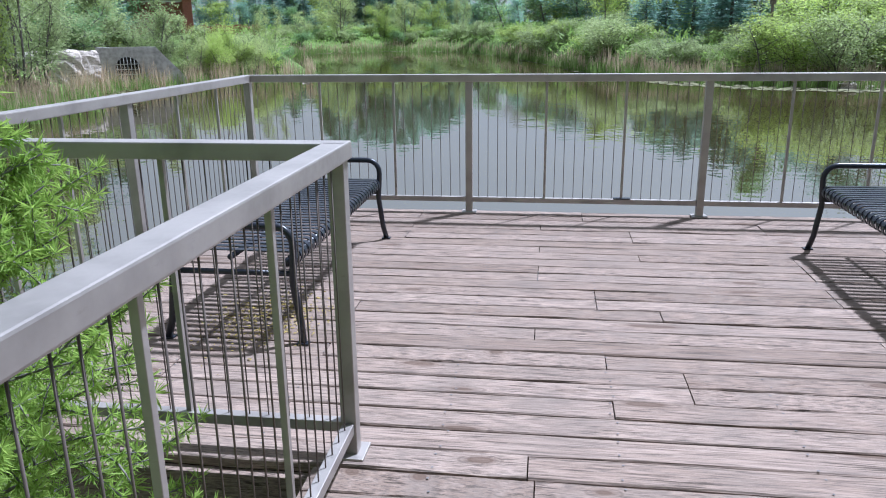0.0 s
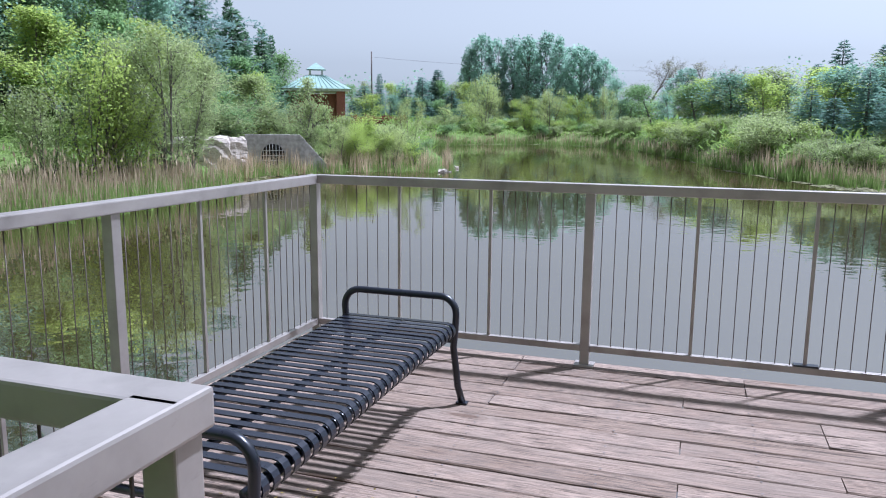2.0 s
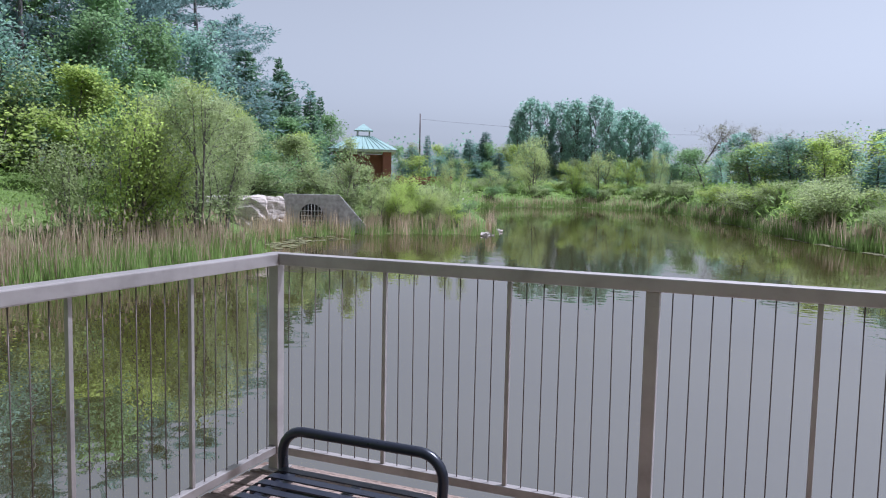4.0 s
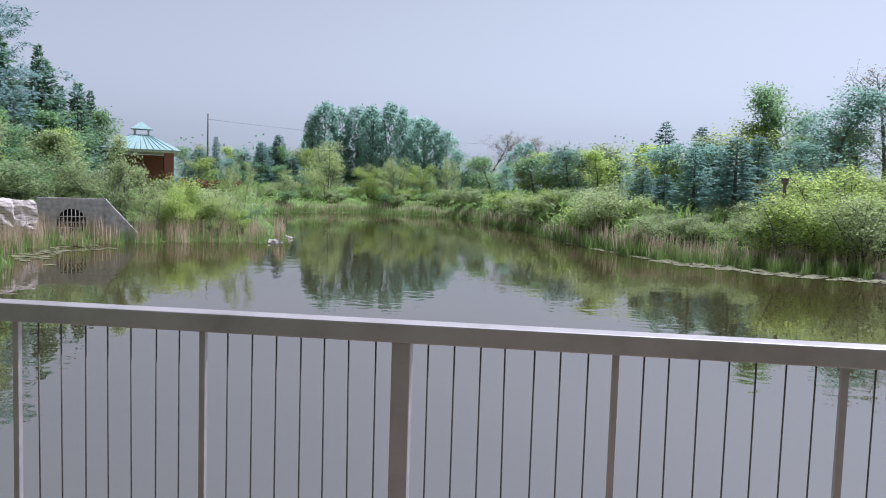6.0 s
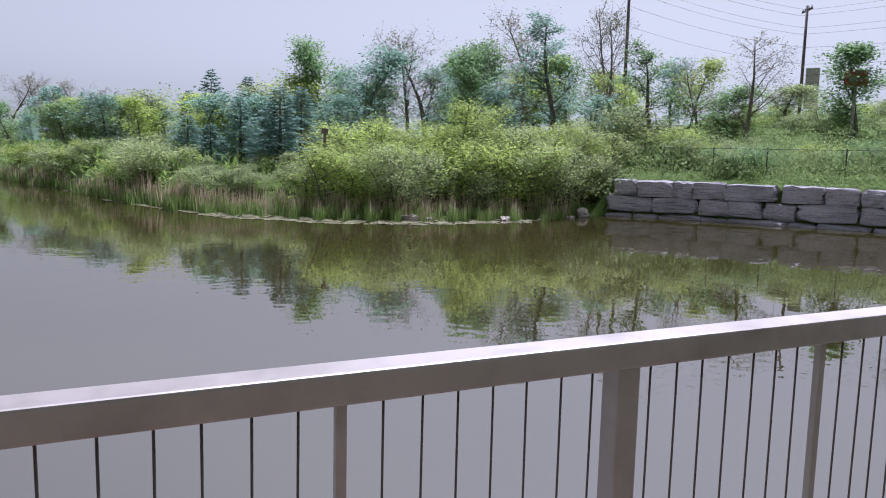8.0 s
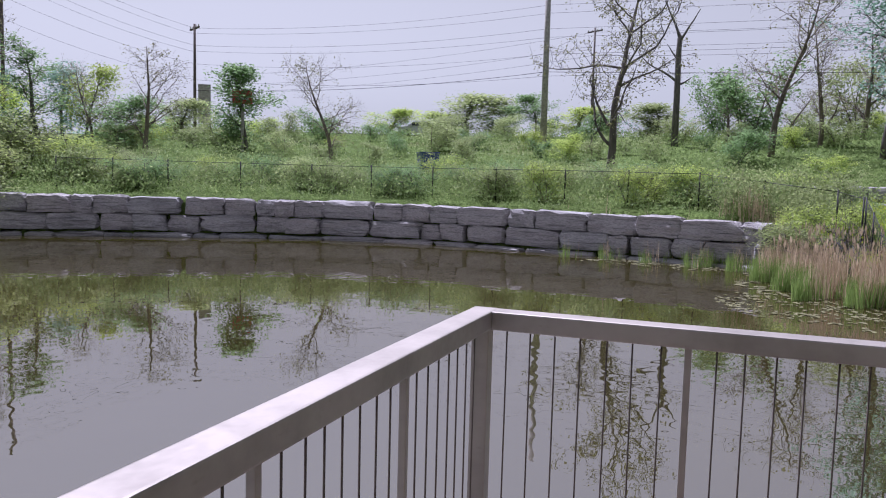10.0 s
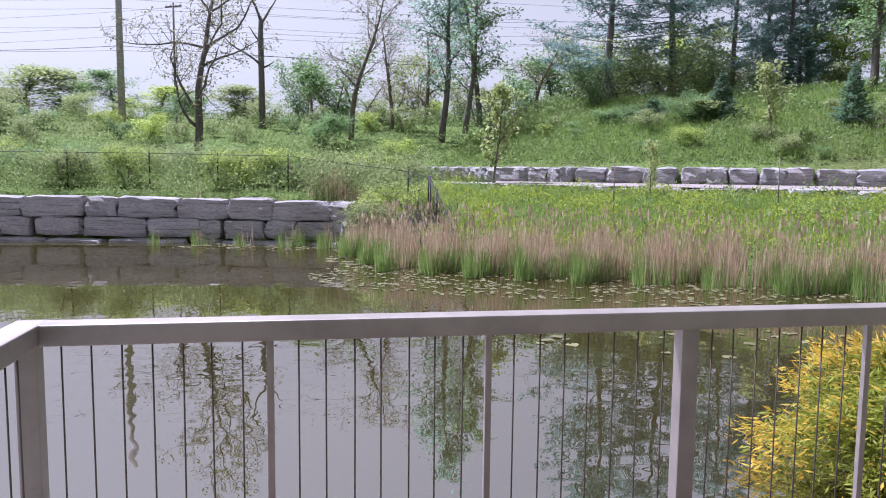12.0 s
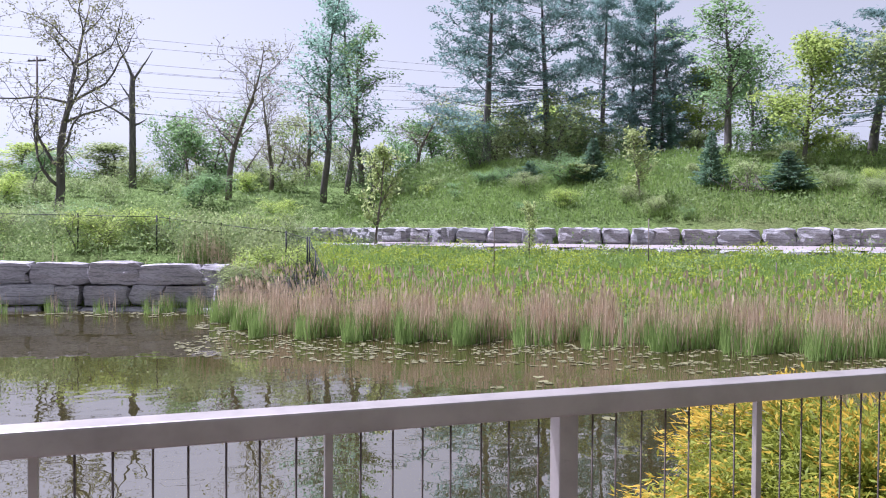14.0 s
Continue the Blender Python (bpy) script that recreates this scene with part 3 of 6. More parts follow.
def broadleaf(seed, H, R, leaves, leaf, wood, foliage, label, crown_from=0.25, stems=1, upright=0.6, twig_depth=2, main=13, spread=0.35, wide=0.6, kind="tree", shape=1.0, flat_top=0.25):
    """A branching tree: stems, limbs, twigs, and leaves scattered round the twigs."""
    rng = np.random.default_rng(seed)
    paths, ends = [], []
    base = tagged(new(kind), label, kind)
    for sidx in range(stems):
        a = rng.uniform(0, 6.28)
        lean = 0.06 if stems == 1 else 0.3
        tp, tr, _ = limb(rng, (0.12 * R * math.cos(a) * (stems > 1), 0.12 * R * math.sin(a) * (stems > 1), -0.3), (lean * math.cos(a), lean * math.sin(a), 1), H * 0.92 + 0.3, 0.0135 * H / math.sqrt(stems) + 0.01, 0.012, 9, 0.05)
        paths.append((tp, tr))
        for k in range(max(3, main // stems)):
            f = crown_from + (0.97 - crown_from) * ((k + rng.uniform(0.1, 0.9)) / max(3, main // stems))
            i = f * (len(tp) - 1)
            p0 = tp[int(i)] + (tp[min(len(tp) - 1, int(i) + 1)] - tp[int(i)]) * (i - int(i))
            u = (f - crown_from) / (1 - crown_from)
            prof = max(flat_top, math.sin(math.pi * min(1, 0.22 + 0.78 * u ** shape)))
            L = R * prof * rng.uniform(0.75, 1.15)
            b = rng.uniform(0, 6.28)
            up = upright * rng.uniform(0.6, 1.5)
            lp, lr, ld = limb(rng, p0, (math.cos(b), math.sin(b), up), L * math.sqrt(1 + 0.4 * up * up), 0.25 * tr[int(i)] + 0.012, 0.008, 5, 0.14, 0.05)
            paths.append((lp, lr))
            for j in range(1, 6):
                for q in range(2 if twig_depth > 1 else 1):
                    dd = ld + rng.normal(0, 0.75, 3)
                    sp, sr, sd = limb(rng, lp[j], dd, L * rng.uniform(0.3, 0.55), lr[j] * 0.55 + 0.003, 0.004, 3, 0.2, 0.06)
                    paths.append((sp, sr))
                    ends.append(sp)
                    if twig_depth > 2:
                        for w in range(1, 4):
                            wp, wr, _ = limb(rng, sp[w], sd + rng.normal(0, 0.7, 3), L * rng.uniform(0.15, 0.3), 0.006, 0.003, 2, 0.2)
                            paths.append((wp, wr))
                            ends.append(wp)
            ends.append(lp[2:])
    part("trunk", branches_mesh("trunk", paths), wood, base)
    nodes_ = np.concatenate(ends)
    pick = nodes_[rng.integers(0, len(nodes_), leaves)]
    pos = pick + np.clip(rng.normal(0, spread * R * 0.34, (leaves, 3)), -0.5 * spread * R, 0.5 * spread * R) * np.array((1, 1, 0.75))
    pos[:, 2] = np.maximum(pos[:, 2], 0.03 * H)
    part("crown", quads_mesh("crown", leaf_quads(rng, pos, leaf, leaf * wide)), foliage, base)
    base["size"] = (H, R)
    return base


def poplar(seed, H, R, clumps, per, leaf, wood, foliage, label):
    """A columnar tree: a trunk with steep limbs that end in leafy clumps over an egg-shaped crown."""
    rng = np.random.default_rng(seed)
    base = tagged(new("tree"), label, "tree")
    tp, tr, _ = limb(rng, (0, 0, -0.3), (0, 0, 1), H * 0.9 + 0.3, 0.017 * H, 0.02, 9, 0.02)
    paths, pos = [(tp, tr)], []
    for k in range(clumps):
        u, a = (k + rng.uniform(0, 1)) / clumps, 2.4 * k + rng.normal(0, 0.4)
        r = R * (0.5 + 0.5 * math.sin(math.pi * min(1.0, 0.15 + 0.62 * u))) * math.sqrt(max(0.04, 1 - u ** 5)) * rng.uniform(0.55, 1.1)
        tip = np.array((math.cos(a) * r, math.sin(a) * r, H * (0.06 + 0.9 * u)))
        root = np.array((0, 0, max(0.05 * H, tip[2] - 1.5 * r)))
        paths.append(([tuple(root), tuple((root + tip) / 2 + np.array((0, 0, -0.1 * r))), tuple(tip)], (0.05, 0.03, 0.01)))
        c = rng.normal(0, 1, (per, 3))
        c *= (rng.uniform(0.4, 1.0, per) / np.linalg.norm(c, axis=1))[:, None] * R * 0.3 * rng.uniform(0.7, 1.2)
        pos.append(tip + c * np.array((1, 1, 1.25)))
    part("trunk", branches_mesh("trunk", paths), wood, base)
    part("crown", quads_mesh("crown", leaf_quads(rng, np.concatenate(pos), leaf, leaf * 0.7)), foliage, base)
    base["size"] = (H * 0.94, R)
    return base


def conifer(seed, H, R, per, leaf, wood, foliage, label, whorl=0.22, droop=-0.25, bare=0.04, thin=1.0):
    """A spruce: whorls of branches that shorten upwards, with sprays of needles along them."""
    rng = np.random.default_rng(seed)
    base = tagged(new("spruce_tree"), label, "tree")
    paths = [([(0, 0, -0.3), (0, 0, H * 0.5), (0, 0, H)], (0.014 * H + 0.01, 0.009 * H, 0.006))]
    pos, dirs = [], []
    z = H * bare
    while z < H * 0.985:
        L = R * (1 - z / H) ** 0.85 * rng.uniform(0.8, 1.1) + 0.05
        n = int(rng.integers(5, 8))
        a0 = rng.uniform(0, 6.28)
        for k in range(n):
            a = a0 + 6.28 * k / n + rng.normal(0, 0.2)
            Lk = L * rng.uniform(0.65, 1.2)
            bp, br, _ = limb(rng, (0, 0, z), (math.cos(a), math.sin(a), droop + 0.55 * z / H), Lk, 0.012, 0.004, 3, 0.06, 0.08)
            paths.append((bp, br))
            m = max(3, int(per * Lk / R * thin))
            f = rng.uniform(0.12, 1.0, m) * 3
            i = np.minimum(f.astype(int), 2)
            q = bp[i] + (bp[i + 1] - bp[i]) * (f - i)[:, None]
            w = (1 - f / 3.6) * 0.22 * Lk + 0.02
            out = np.array((-math.sin(a), math.cos(a), 0))
            q = q + out * (rng.normal(0, 1, m) * w)[:, None] + np.array((0, 0, -1)) * np.abs(rng.normal(0, 0.05 * Lk, m))[:, None]
            pos.append(q)
            dirs.append(np.tile((math.cos(a), math.sin(a), -0.15), (m, 1)))
        z += whorl * H / 6 * rng.uniform(0.75, 1.25)
    part("trunk", branches_mesh("trunk", paths), wood, base)
    pos, dirs = np.concatenate(pos), np.concatenate(dirs)
    part("crown", quads_mesh("crown", leaf_quads(rng, pos, leaf, leaf * 0.38, dirs, 0.6)), foliage, base)
    base["size"] = (H, R)
    return base


def pine(seed, H, R, wood, foliage, label, bare=0.3, branches=58, tufts=22, leaf=0.2):
    """A pine: a long trunk with uneven branches and needle tufts towards their ends, with gaps of sky."""
    rng = np.random.default_rng(seed)
    base = tagged(new("pine_tree"), label, "tree")
    tp, tr, _ = limb(rng, (0, 0, -0.3), (0.01, 0, 1), H + 0.3, 0.017 * H, 0.02, 10, 0.015)
    paths, pos, dirs = [(tp, tr)], [], []
    for k in range(branches):
        f = bare + (0.99 - bare) * (k + rng.uniform(0, 0.8)) / branches
        i = f * (len(tp) - 1)
        p0 = tp[int(i)] + (tp[min(len(tp) - 1, int(i) + 1)] - tp[int(i)]) * (i - int(i))
        u = (f - bare) / (1 - bare)
        L = R * (0.5 + 0.75 * math.sin(math.pi * (0.25 + 0.6 * u))) * (1 - 0.55 * u) * rng.uniform(0.6, 1.25)
        a = rng.uniform(0, 6.28)
        bp, br, bd = limb(rng, p0, (math.cos(a), math.sin(a), -0.1 + 0.5 * u), L, 0.035 * (1 - 0.5 * u), 0.008, 5, 0.09, 0.06)
        paths.append((bp, br))
        for j in range(2, 6):
            for q in range(2):
                sp, sr, sd = limb(rng, bp[j], bd + rng.normal(0, 1, 3) * np.array((0.75, 0.75, 0.22)), L * rng.uniform(0.15, 0.38), 0.01, 0.005, 2, 0.12, 0.06)
                paths.append((sp, sr))
                c = np.concatenate([np.tile(sp[-1], (tufts, 1)), np.tile(sp[1], (tufts // 2, 1))])
                pos.append(c + rng.normal(0, 1, c.shape) * np.array((0.14, 0.14, 0.06)))
                dirs.append(np.tile(sd, (len(c), 1)))
    part("trunk", branches_mesh("trunk", paths), wood, base)
    pos, dirs = np.concatenate(pos), np.concatenate(dirs)
    part("crown", quads_mesh("crown", leaf_quads(rng, pos, leaf, leaf * 0.3, dirs, 0.3)), foliage, base)
    base["size"] = (H, R)
    return base


def gnarled(seed, H, R, label):
    """An old open tree: a leaning trunk, a few long crooked limbs and sprays of twigs at their ends."""
    rng = np.random.default_rng(seed)
    base = tagged(new("tree"), label, "tree")
    tp, tr, _ = limb(rng, (0, 0, -0.3), (0.06, 0.05, 1), H + 0.3, 0.2, 0.02, 12, 0.1)
    paths, ends = [(tp, tr)], []
    for k in range(14):
        f = 0.2 + 0.78 * (k + rng.uniform(0, 0.9)) / 14
        i = int(f * 12)
        a = 2.4 * k + rng.normal(0, 0.4)
        L = R * (1.05 - 0.6 * f) * rng.uniform(0.7, 1.25)
        lp, lr, ld = limb(rng, tp[i], (math.cos(a), math.sin(a), 0.2 + 0.7 * f), 1.35 * L, 0.42 * tr[i] + 0.01, 0.012, 8, 0.2, 0.04)
        paths.append((lp, lr))
        for j in range(2, 9):
            for q in range(2):
                sp, sr, sd = limb(rng, lp[j], ld + rng.normal(0, 0.9, 3), L * rng.uniform(0.2, 0.45), lr[j] * 0.4 + 0.003, 0.005, 4, 0.3, 0.05)
                paths.append((sp, sr))
                ends.append(sp[2:])
                for w in range(2, 5):
                    wp, wr, _ = limb(rng, sp[w], sd + rng.normal(0, 0.9, 3), L * rng.uniform(0.1, 0.22), 0.009, 0.006, 2, 0.3)
                    paths.append((wp, wr))
                    ends.append(wp[1:])
    part("trunk", branches_mesh("trunk", paths), BARK, base)
    nodes_ = np.concatenate(ends)
    pos = nodes_[rng.integers(0, len(nodes_), 5200)] + rng.normal(0, 0.1, (5200, 3))
    part("crown", quads_mesh("crown", leaf_quads(rng, pos, 0.1, 0.06)), L_BUD, base)
    base["size"] = (H, R)
    return base


USED = set()


def plant(proto, x, y, top, half, label="", group="", turn=None):
    """Stand a copy of a plant (the first time the plant itself) on the ground, scaled to its top and half width."""
    H, R = proto["size"]
    z = float(ground_z(x, y)) - 0.03
    h, w = max(0.4, top - z) / H, half / R
    m = Matrix.Translation((x, y, z)) @ Matrix.Rotation(turn if turn is not None else (x * 7.3 + y * 3.1) % 6.28, 4, "Z") @ Matrix.Diagonal((w, w, h, 1))
    if proto.name not in USED:
        USED.add(proto.name)
        ob = proto
        ob.matrix_world = m
    else:
        ob = copy_thing(proto, Matrix.Identity(4))
        ob.matrix_basis = m
    if label:
        ob["label"] = label
    if group:
        ob["group"] = group
    return ob


def plant_all(protos, rows, grow=1.25, group=""):
    for i, (x, y, top, half) in enumerate(rows):
        plant(protos[i % len(protos)], x, y, top, half * grow, group=group)


# ---- trees and shrubs ----
bush_far = [broadleaf(141 + i, 2.6, 1.2, 3800, 0.115, BARK, (L_BRIGHT, L_OLIVE, L_GREY, L_MID)[i], "leafy green shrub on the far bank", 0.04, stems=3, upright=0.9, twig_depth=1, main=12, spread=0.6, kind="shrub", flat_top=0.6) for i in range(4)]
mid_far = [broadleaf(151 + i, 6, 1.8, 3600, 0.16, BARK, (L_MID, L_OLIVE, L_BRIGHT, L_BLUE)[i], "leafy green tree behind the bank", 0.1, upright=0.8, twig_depth=1, main=16, spread=0.6) for i in range(4)]
popl = [poplar(11 + i, 13, 2.3, 80, 70, 0.32, BARK, L_POPLAR, "tall hazy blue-green poplar in leaf on the far shore") for i in range(3)]
plant_all(popl, [(-30.2, 105.5, 13.2, 2.7), (-26.5, 108.6, 13.0, 2.6), (-21.6, 108.7, 13.5, 2.8), (-16.4, 106.6, 11.5, 2.5), (-13.1, 106.0, 9.8, 1.9), (-25.0, 113.1, 12.3, 2.5), (-33.5, 112, 10, 2.6), (-18.5, 112, 12.0, 2.6), (-28.4, 107.2, 12.6, 2.2), (-23.8, 106.4, 12.9, 2.3), (-31.6, 104.2, 11.6, 1.4), (-19.2, 105.2, 12.6, 1.7), (-14.6, 104.8, 10.6, 1.6)], 0.86, "far poplars")
will = [broadleaf(21 + i, 5, 1.5, 8000, 0.12, BARK, (L_SAP, L_BRIGHT)[i], "rounded light green willow at the water's edge", 0.03, stems=3, upright=0.7, twig_depth=1, main=30, spread=0.5, wide=0.4, flat_top=0.45, shape=0.7) for i in range(2)]
plant_all(will, [(-22.6, 80.7, 6.8, 1.7), (-18.9, 84.6, 4.4, 1.5), (-16.0, 83.3, 5.3, 1.6), (-13.0, 84.8, 4.9, 1.5), (-9.9, 82.2, 5.4, 0.9), (-7.1, 88.5, 4.1, 1.9), (-26.7, 83.6, 3.7, 1.4)], 1.2, "far shore willows")
bare = [broadleaf(31 + i, 9, 2.2, 1100, 0.11, TWIG, L_BUD, "bare grey tree just coming into bud", 0.2, upright=1.1, twig_depth=3, main=15, spread=0.3) for i in range(2)]
plant_all(bare, [(-7.1, 103.6, 10.0, 2.3), (-3.8, 105.7, 10.6, 2.3), (0.3, 101.8, 9.5, 2.5), (3.5, 98.7, 8.7, 2.2), (6.9, 93.5, 7.3, 2.0)], 1.5, "bare trees")
spru = [conifer(41 + i, 6, 1.3, 52, 0.19, BARK_DARK, L_SPRUCE, "dark blue-green spruce with drooping boughs") for i in range(2)]
plant_all(spru, [(-33.2, 89.8, 7.1, 1.3), (-32.3, 93.3, 8.4, 1.3), (-37.2, 86.0, 7.4, 0.6), (-34.3, 87.2, 5.8, 1.6), (-38.9, 85.2, 5.9, 1.6), (-29.8, 91.0, 5.6, 1.5), (9.3, 65.0, 7.9, 1.2), (12.4, 66.5, 7.8, 1.1), (8.2, 69.2, 6.5, 1.1)], 1.75, "far spruces")
plant_all(spru, [(4.8, 43.4, 3.3, 0.75), (5.6, 41.6, 2.9, 0.65), (6.7, 40.1, 4.1, 0.8), (8.2, 38.7, 4.6, 0.9), (9.7, 40.7, 4.8, 0.9), (8.6, 42.8, 4.2, 0.7), (11.5, 35.9, 3.3, 0.6)], 1.9, "young spruces on the bank")
mid = [broadleaf(51 + i, 6, 1.8, 5200, 0.15, BARK, (L_MID, L_OLIVE, L_BRIGHT)[i], "leafy %s tree on the bank" % ("mid-green", "olive-green", "bright green")[i], 0.12, upright=0.8, main=18, spread=0.45) for i in range(3)]
plant_all(mid, [(2.2, 63.7, 5.4, 1.8), (4.9, 61.5, 3.5, 1.3), (9.7, 73.0, 6.6, 1.6), (6.6, 83.5, 5.2, 2.4), (-1.7, 91.8, 5.7, 2.7), (13.1, 64.3, 5.7, 1.6), (-9.2, 93.4, 4.6, 2.0)], 1.3, "bank trees")
big = [broadleaf(61 + i, 10, 2.4, 7000, 0.2, BARK, (L_MID, L_BLUE)[i], "tall full-leaved green tree behind the bank", 0.12, upright=0.7, twig_depth=1, main=34, spread=0.5, flat_top=0.5) for i in range(2)]
plant_all(big, [(15.5, 57.0, 10.0, 1.9), (18.2, 55.5, 10.1, 2.3), (27.3, 57.4, 10.0, 1.8), (22.5, 50.9, 9.0, 1.5), (23.9, 47.9, 9.2, 1.5), (13.5, 46.5, 5.4, 1.4), (34.2, 55.6, 8.6, 2.8), (12.4, 58.7, 6.0, 1.7), (25.9, 46.8, 6.5, 1.2)], 1.3, "tall trees behind the bank")
plant_all(bare, [(25.3, 60.5, 12.4, 2.8), (24.7, 63.0, 11.5, 2.4), (32.3, 54.4, 13.2, 2.7), (35.3, 49.8, 13.4, 2.2)], 1.3, "bare trees")
plant_all(will[::-1], [(13.9, 32.9, 4.0, 1.5), (11.4, 35.1, 2.8, 1.3), (13.1, 35.5, 3.3, 1.4), (15.3, 31.2, 2.8, 1.2), (16.2, 30.4, 2.7, 1.2), (17.7, 30.3, 3.0, 1.3), (18.9, 30.6, 2.6, 1.2), (9.7, 34.8, 1.8, 1.2), (18.4, 36.0, 3.0, 2.0), (23.8, 35.9, 3.4, 1.8), (15.6, 34.2, 3.0, 1.5), (20.6, 32.4, 2.9, 1.5)], 1.25, "bank willows")
plant_all(mid_far + [popl[0]], [(-42.0, 89.2, 6.4, 1.5), (-41.1, 89.6, 6.6, 1.3), (-37.9, 91.1, 6.7, 1.6), (-36.4, 91.8, 6.4, 1.6), (-33.4, 92.9, 6.5, 1.7), (-31.7, 93.5, 7.1, 1.5), (-30.7, 93.9, 6.7, 1.6), (-29.4, 94.3, 7.0, 1.6), (-10.1, 98.3, 7.4, 2.0), (-2.3, 98.8, 8.0, 2.0), (2.6, 98.7, 7.8, 2.2), (5.4, 98.6, 7.6, 2.2), (8.5, 98.3, 7.2, 2.2)], 1.1, "trees behind the far shore")
plant_all(spru, [(-39.4, 90.5, 7.7, 0.6), (-34.5, 92.5, 7.5, 1.1), (-32.6, 93.2, 8.3, 1.2)], 1.4, "far spruces")
# west bank
maple = [broadleaf(71 + i, 6, 1.6, 7500, 0.13, BARK, (L_BRIGHT, L_MID)[i], "bright fresh-leaved maple above the reeds", 0.15, upright=0.7, main=18, spread=0.45) for i in range(2)]
plant_all(maple, [(-23.4, 22.8, 5.7, 1.4), (-20.6, 22.9, 5.5, 1.3), (-23.0, 27.5, 5.8, 1.5), (-23.6, 24.9, 5.9, 1.4), (-23.6, 31.0, 5.1, 1.2), (-24.7, 35.2, 5.0, 1.2), (-22.9, 17.1, 4.8, 1.4)], 1.35, "maples on the west bank")
grey = [broadleaf(81, 4.4, 1.3, 17000, 0.1, BARK, L_GREY, "dense grey-green willow shrub behind the reeds", 0.05, stems=4, upright=1.6, main=26, spread=0.5, wide=0.3)]
plant_all(grey, [(-15.5, 20.1, 4.2, 1.2), (-15.9, 21.9, 3.6, 0.9), (-16.2, 18.6, 3.0, 0.8)], 1.15, "grey willows")
bush = [broadleaf(85 + i, 2.6, 1.2, 6000, 0.085, BARK, (L_BRIGHT, L_OLIVE, L_GREY, L_MID)[i], "rounded leafy green shrub", 0.04, stems=4, upright=0.9, twig_depth=1, main=24, spread=0.55, kind="shrub", flat_top=0.6) for i in range(4)]
plant_all([bush[0], bush[0], bush[1]], [(-16.2, 17.8, 3.2, 1.1), (-15.4, 18.4, 2.0, 0.8), (-16.5, 16.9, 2.1, 0.75)], 1.15, "shrubs on the west bank")
pin = [pine(91 + i, 12, 2.6, BARK_DARK, L_PINE, "tall dark pine with ragged layered branches", (0.12, 0.28)[i]) for i in range(2)]
plant_all(pin[:1], [(-33.3, 41.1, 14.2, 2.8), (-37.1, 40.3, 13.8, 2.4), (-34.6, 45.3, 12.3, 2.0), (-36.0, 35.7, 10.9, 2.2)], 1.7, "pines on the west bank")
cedar = [conifer(95, 6, 1.5, 90, 0.2, BARK_DARK, L_CEDAR, "dense dark green cedar", 0.2, 0.1)]
plant_all(cedar, [(-32.3, 44.5, 10.1, 2.0), (-34.0, 50.7, 10.7, 1.1), (-36.3, 56.4, 8.8, 0.9), (-35.5, 58.9, 8.8, 0.8), (-30.5, 40, 8.0, 2.0), (-31.5, 47.5, 9.2, 1.6), (-33, 53.5, 8.6, 1.2)], 1.75, "cedars on the west bank")
plant_all(mid, [(-33.0, 56.2, 7.5, 1.4), (-21.6, 35.0, 3.9, 1.2), (-24.0, 37.7, 4.3, 0.9), (-28, 45, 6.0, 1.5), (-27, 33, 6.2, 1.6), (-31, 33.5, 7.5, 1.8), (-33, 17, 7.0, 2.0)], 1.35, "bank trees")
plant_all(bare, [(-34.7, 31.1, 10.1, 2.0), (-35.0, 33.9, 11.6, 2.1)], 1.4, "bare trees")
plant_all(big, [(-31.0, 22.5, 9.0, 1.8), (-30.3, 25.3, 9.6, 1.8), (-29.0, 27.6, 9.2, 1.7), (-28.2, 29.8, 9.8, 1.7), (-27.0, 30.5, 9.0, 1.6), (-28.5, 33.5, 9.6, 1.7)], 1.3, "tall trees on the west bank")
plant_all([pin[0], big[0], pin[1]], [(-35.9, 29.6, 15.2, 2.2), (-34.7, 31.6, 14.0, 2.2), (-33.4, 33.2, 14.8, 2.2), (-32.3, 36.0, 13.6, 2.0), (-31.2, 30.5, 12.0, 1.8), (-37.5, 26.0, 14.5, 2.2), (-33.0, 28.4, 13.5, 2.0)], 1.5, "tall trees on the west bank")
# the point with the reeds
pen = [broadleaf(101, 3.8, 1.1, 2600, 0.09, BARK, L_OLIVE, "thin olive-green young tree on the reedy point", 0.1, upright=1.1, main=16, spread=0.45)]
plant_all(pen, [(-17.1, 32.3, 3.6, 0.9), (-17.0, 31.3, 2.5, 0.8), (-16.2, 32.3, 2.3, 0.9), (-15.8, 33.0, 1.8, 0.8)], 1.1, "young trees on the point")
plant_all(will, [(-13.5, 35.3, 2.7, 0.5), (-14.6, 32.6, 1.5, 0.7), (-14.2, 33.8, 1.3, 0.8), (-15.2, 33.2, 1.6, 0.7), (-15.2, 31.0, 1.3, 0.7), (-14.2, 31.6, 1.2, 0.7), (-13.2, 32.4, 1.0, 0.6), (-12.3, 33.0, 0.7, 0.5)], 1.1, "willows on the point")
plant_all(bush, [(-16.0, 33.6, 1.7, 1.0), (-14.9, 34.1, 1.3, 1.0), (-13.9, 35.1, 1.1, 0.9), (-12.8, 34.6, 0.7, 0.6), (-14.7, 32.6, 0.9, 1.0), (-16.8, 30.9, 1.0, 0.7)], 1.15, "shrubs on the point")
